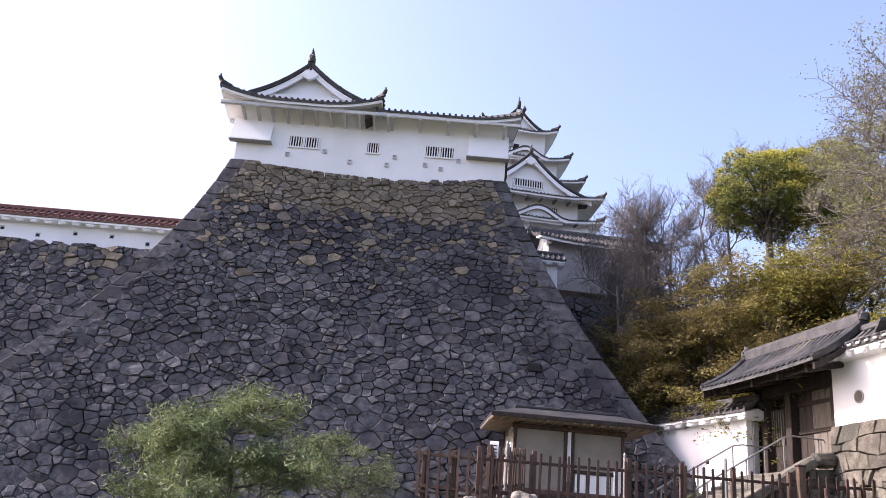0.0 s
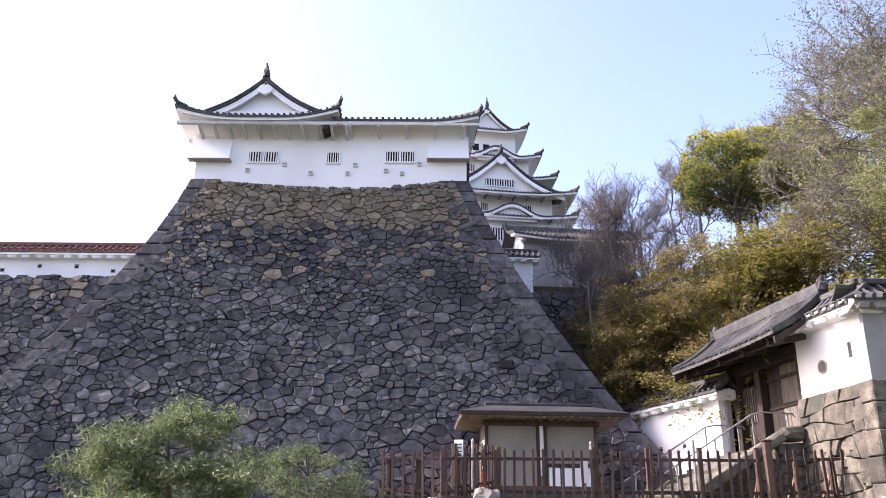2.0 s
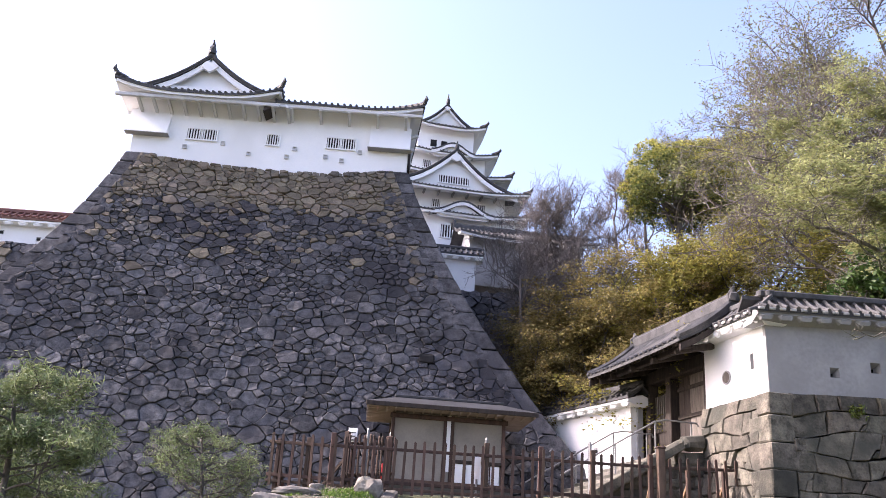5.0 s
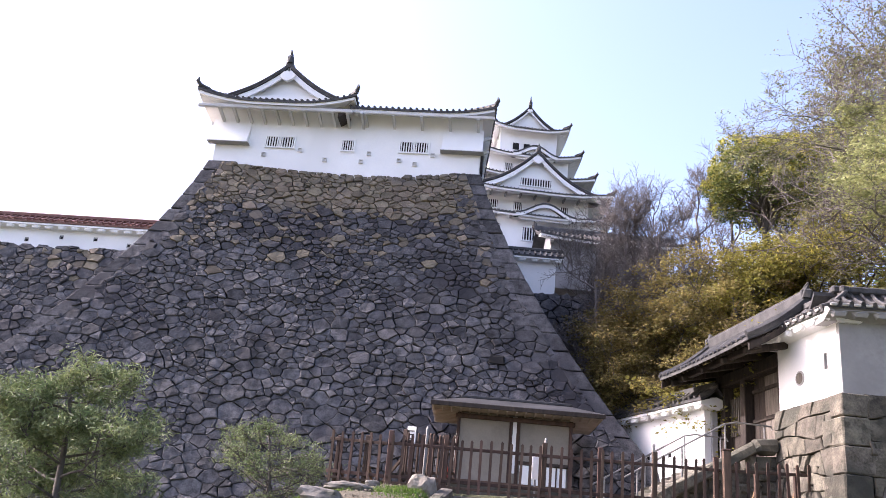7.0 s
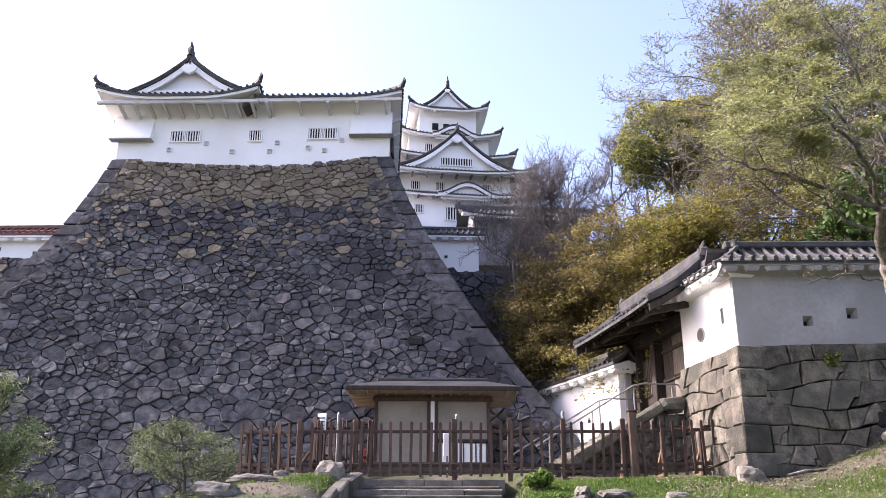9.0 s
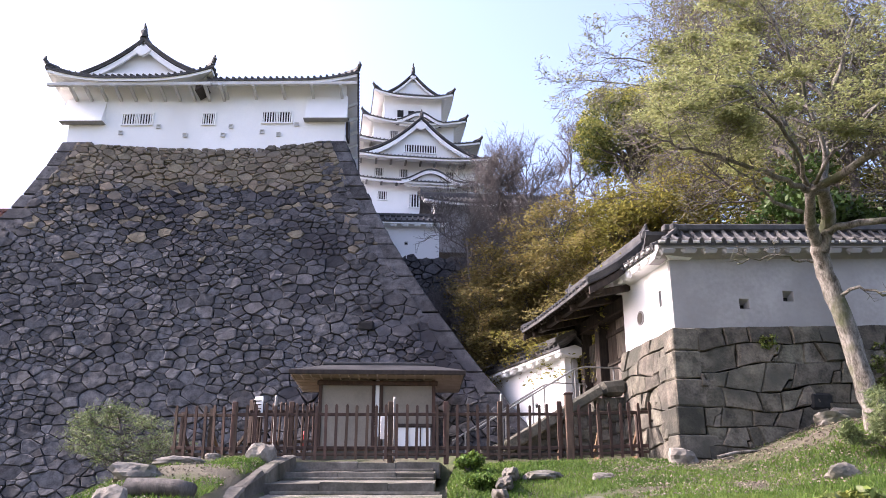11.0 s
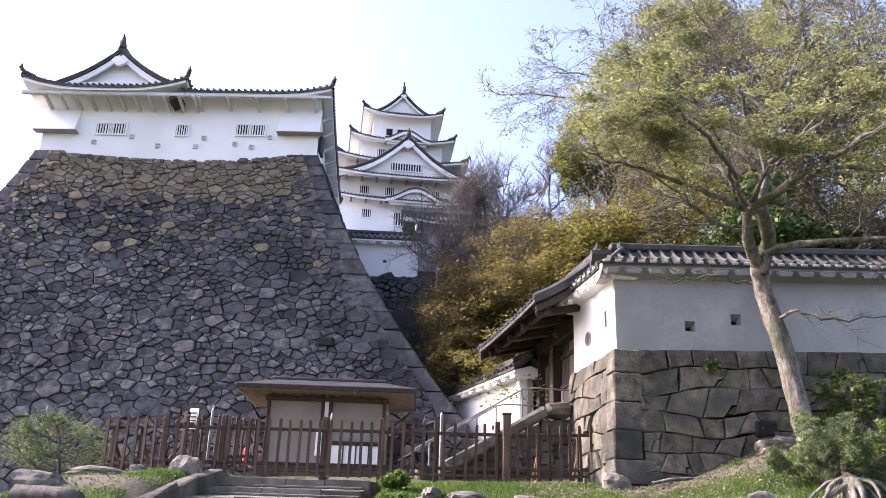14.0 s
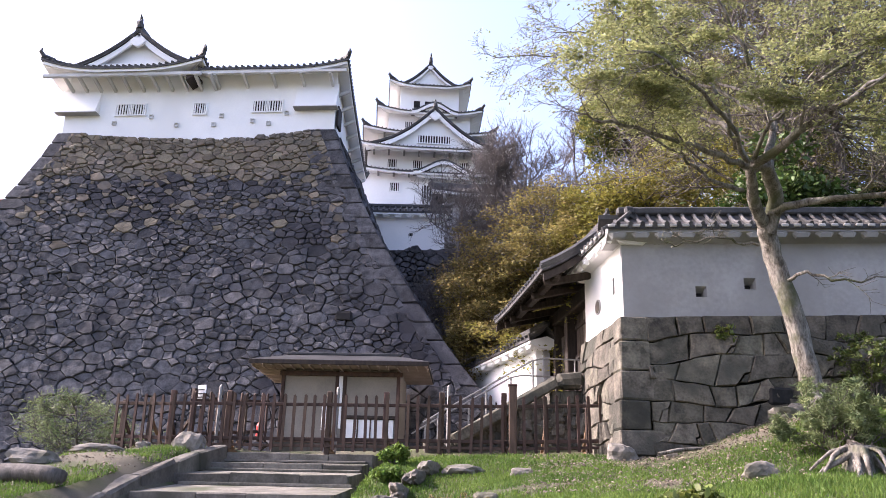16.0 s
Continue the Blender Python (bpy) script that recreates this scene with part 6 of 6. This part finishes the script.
shrub(12.1, 10.5, 0.40, 21, "rounded broad-leaved evergreen shrub on the lawn", LEAF_SHRUB, 0.062, 8)
shrub(15.75, 16.2, 1.0, 22, "straggling pine seedling over exposed roots", LEAF_PINE, 0.08, 26, 0.75, 0.12)
shrub(17.6, 16.6, 0.9, 23, "loose green shrub on the bank beside the maple", LEAF_SHRUB, 0.05, 6, 0.8)
shrub(7.6, 17.6, 0.28, 24, "tuft of small weeds beside the steps", GRASS, 0.05, 5)
shrub(7.4, 19.6, 0.3, 25, "tuft of small weeds beside the steps", GRASS, 0.05, 5)
shrub(18.0, 20.1, 1.1, 27, "dark ferny plant at the foot of the granite wall", LEAF_EVER, 0.05, 9)
fern = thing("wall_plant", pose(15.0, 20.62, 6.2), "small green fern growing from the granite wall", "plant")
leaf_mesh("leaves", [(random.Random(k).uniform(-0.22, 0.22), random.Random(k + 99).uniform(-0.12, 0.05), random.Random(k + 50).uniform(-0.2, 0.16)) for k in range(50)], 0.06, LEAF_SHRUB, fern, 8, 0.4, 0.0, 6, 0.04)


def rock(x, y, sx, sy, sz, seed, label, sink=0.35, mat=None, group="loose rocks", z=None, turn=0):
    bm = bmesh.new()
    bmesh.ops.create_icosphere(bm, subdivisions=3, radius=1)
    rnd = random.Random(seed)
    o = Vector((rnd.uniform(0, 50), rnd.uniform(0, 50), rnd.uniform(0, 50)))
    for v in bm.verts:
        p = v.co.copy()
        k = 1 + 0.42 * noise.noise(p * 0.9 + o) + 0.16 * noise.noise(p * 2.6 + o)
        m = max(abs(p.x), abs(p.y), abs(p.z))
        p = p * (0.55 + 0.45 / m) * k
        v.co = (p.x * sx, p.y * sy, p.z * sz)
    ob = mesh_object("rock", bm, mat or ROCK)
    ob.matrix_world = pose(x, y, (ground_z(x, y) if z is None else z) + sz * (1 - 2 * sink), 0, 0, turn)
    return tagged(ob, label, "rock", group)


for k, (x, y, sx, sy, sz) in enumerate(((2.4, 20.4, 0.36, 0.3, 0.3), (1.1, 20.9, 0.2, 0.16, 0.1), (0.76, 19.2, 0.5, 0.3, 0.13), (1.55, 13.3, 0.3, 0.3, 0.3),
                                       (9.0, 18.5, 0.4, 0.3, 0.14), (10.2, 17.9, 0.22, 0.16, 0.1), (9.6, 15.2, 0.2, 0.16, 0.1), (16.1, 20.0, 0.4, 0.25, 0.2), (16.6, 20.3, 0.35, 0.2, 0.22), (11.35, 11.6, 0.12, 0.1, 0.08),
                                       (11.6, 11.45, 0.1, 0.09, 0.07), (11.1, 11.75, 0.11, 0.09, 0.07), (11.75, 11.7, 0.12, 0.1, 0.08), (10.85, 11.6, 0.1, 0.08, 0.06), (11.5, 11.85, 0.09, 0.08, 0.06), (14.2, 15.5, 0.3, 0.2, 0.17), (12.45, 19.85, 0.3, 0.25, 0.26), (13.5, 19.9, 0.16, 0.12, 0.08), (0.6, 16.9, 0.45, 0.35, 0.22))):
    rock(x, y, sx, sy, sz, k, "weathered grey rock half sunk in the grass")
for k, (x, y) in enumerate(((8.3, 18.6), (8.1, 17.6), (7.95, 16.5), (7.88, 15.4), (7.84, 14.4), (7.86, 13.3), (7.95, 12.2))):
    rock(x, y, 0.16, 0.62, 0.16, 60 + k, "flat edging slab beside the steps", 0.2, STEP, "edging slabs", turn=(-8 + 5 * (k % 3)))


def stump(x, y, r, seed, label, height, reach, mat, shoots=0):
    z = ground_z(x, y) - 0.1
    t = thing("tree_stump", pose(x, y, z), label, "tree stump", "old stumps")
    w = Wood(seed)
    w.limb([Vector((0, 0, 0)), Vector((0.02, 0, height * 0.4)), Vector((0.03, 0.02, height)), Vector((0.05, 0.02, height + 0.04))], r * 1.25, r * 0.8, 11)
    w.build("bole", t, mat)
    for k in range(16):
        a = k * 0.41 + w.rnd.uniform(-0.2, 0.2)
        q = Wood(seed + k)
        pts = q.curve((math.cos(a) * r * 0.6, math.sin(a) * r * 0.6, height * w.rnd.uniform(0.5, 1.0)), (math.cos(a), math.sin(a), 0.1), r * w.rnd.uniform(0.8, 1.25) * reach, 0.4, -0.28, 7)
        q.limb(pts, r * w.rnd.uniform(0.14, 0.3), 0.02, 6)
        q.build("root", t, mat)
    if shoots:
        q = Wood(seed + 50)
        for k in range(shoots):
            a = q.rnd.uniform(0, 6.28)
            p = Vector((math.cos(a), math.sin(a), 0)) * r * q.rnd.uniform(0.2, 0.95) + Vector((0, 0, height * 0.9))
            q.branch(p, Vector((math.cos(a) * 0.5, math.sin(a) * 0.5, 1)), q.rnd.uniform(0.1, 0.22), 0.008, 2, 3, 0.3, 0.1, 0.7, 0.6)
        q.build("shoot_tuft", t, BARK_DARK, "short cut twiggy shoots")
        leaf_mesh("bud_tuft", q.tips, 0.012, LEAF_GOLD, t, seed, 0.6, 0.0, 3, 0.012)


stump(15.8, 15.5, 0.24, 31, "low rotten stump with pale exposed roots on the bank", 0.5, 4.2, BARK)
stump(9.43, 10.6, 0.27, 32, "dark cut stump with twiggy shoots on the lawn", 0.5, 1.5, BARK_DARK, 60)
log = thing("fallen_branch", pose(13.75, 19.7, ground_z(13.75, 19.7) + 0.02, 0, -8, 12), "pale broken stick lying on the bare bank", "stick")
w = Wood(5)
w.limb([Vector((-0.6, 0, 0.05)), Vector((-0.1, 0.04, 0.1)), Vector((0.35, 0, 0.08)), Vector((0.6, 0.05, 0.06))], 0.045, 0.025, 7)
w.build("stem", log, BARK)


old_log = thing("fallen_log", pose(2.0, 14.6, ground_z(2.0, 14.6) + 0.1, 0, 0, -14), "dark weathered log lying on the grass bank beside the steps", "log")
w = Wood(6)
w.limb([Vector((-0.75, 0, 0.06)), Vector((-0.3, 0.05, 0.08)), Vector((0.2, 0, 0.06)), Vector((0.55, -0.04, 0.0))], 0.17, 0.15, 10)
w.build("stem", old_log, BARK_DARK)


def build_grass():
    rng = np.random.default_rng(12)
    n = 260000
    x = rng.uniform(6.9, 21, n)
    y = rng.uniform(8.6, 20.8, n)
    left = rng.random(n) < 0.25
    x[left] = rng.uniform(-5, 2.6, left.sum())
    y[left] = rng.uniform(12, 22, left.sum())
    vs, fs = [], []
    for i in range(n):
        patch = noise.noise((x[i] * 0.35, y[i] * 0.5, 1.7)) + 0.5 * noise.noise((x[i] * 1.3, y[i] * 1.3, 4.0))
        bare = 0.3 * smoothstep(13.2, 15.5, x[i]) * smoothstep(15.5, 17.5, y[i]) + 0.4 * smoothstep(19.3, 20.5, y[i]) + (0.1 if left[i] else 0)
        if patch < -0.42 + bare + rng.normal(0, 0.12):
            continue
        h = rng.uniform(0.03, 0.095) * (1 + 0.8 * max(0, patch))
        z = ground_z(x[i], y[i]) - 0.01
        a = rng.uniform(0, 6.28)
        wx, wy = math.cos(a) * 0.012, math.sin(a) * 0.012
        lx, ly = rng.normal(0, 0.4, 2) * h
        k = len(vs)
        vs += [(x[i] - wx, y[i] - wy, z), (x[i] + wx, y[i] + wy, z), (x[i] + lx, y[i] + ly, z + h)]
        fs.append((k, k + 1, k + 2))
    ob = raw_object("grass", vs, fs, GRASS)
    tagged(ob, "short patchy green lawn grass on the bank", "grass", kind="stuff")


build_grass()


def build_litter():
    """Fallen leaves, twigs and pebbles on the bare earth."""
    rng = np.random.default_rng(33)
    vs, fs = [], []
    for i in range(5200):
        if i % 4 == 0:
            x, y = rng.uniform(-1, 2.6), rng.uniform(12.5, 21.5)
        else:
            x, y = rng.uniform(10.2, 17.5), rng.uniform(15.0, 21.0)
        z = ground_z(x, y) + 0.012
        a, l = rng.uniform(0, 6.28), rng.uniform(0.02, 0.075)
        w = l * rng.uniform(0.25, 0.6)
        c, d = math.cos(a), math.sin(a)
        up = rng.uniform(0.005, 0.035)
        k = len(vs)
        vs += [(x - c * l, y - d * l, z), (x + d * w, y - c * w, z + up), (x + c * l, y + d * l, z), (x - d * w, y + c * w, z + up * 0.6), (x, y, z + up * 1.4)]
        fs += [(k, k + 1, k + 4), (k + 1, k + 2, k + 4), (k + 2, k + 3, k + 4), (k + 3, k, k + 4)]
    ob = raw_object("leaf_litter", vs, fs, LITTER)
    tagged(ob, "dry brown leaves and pebbles strewn on bare earth", "leaf litter", kind="stuff")


build_litter()
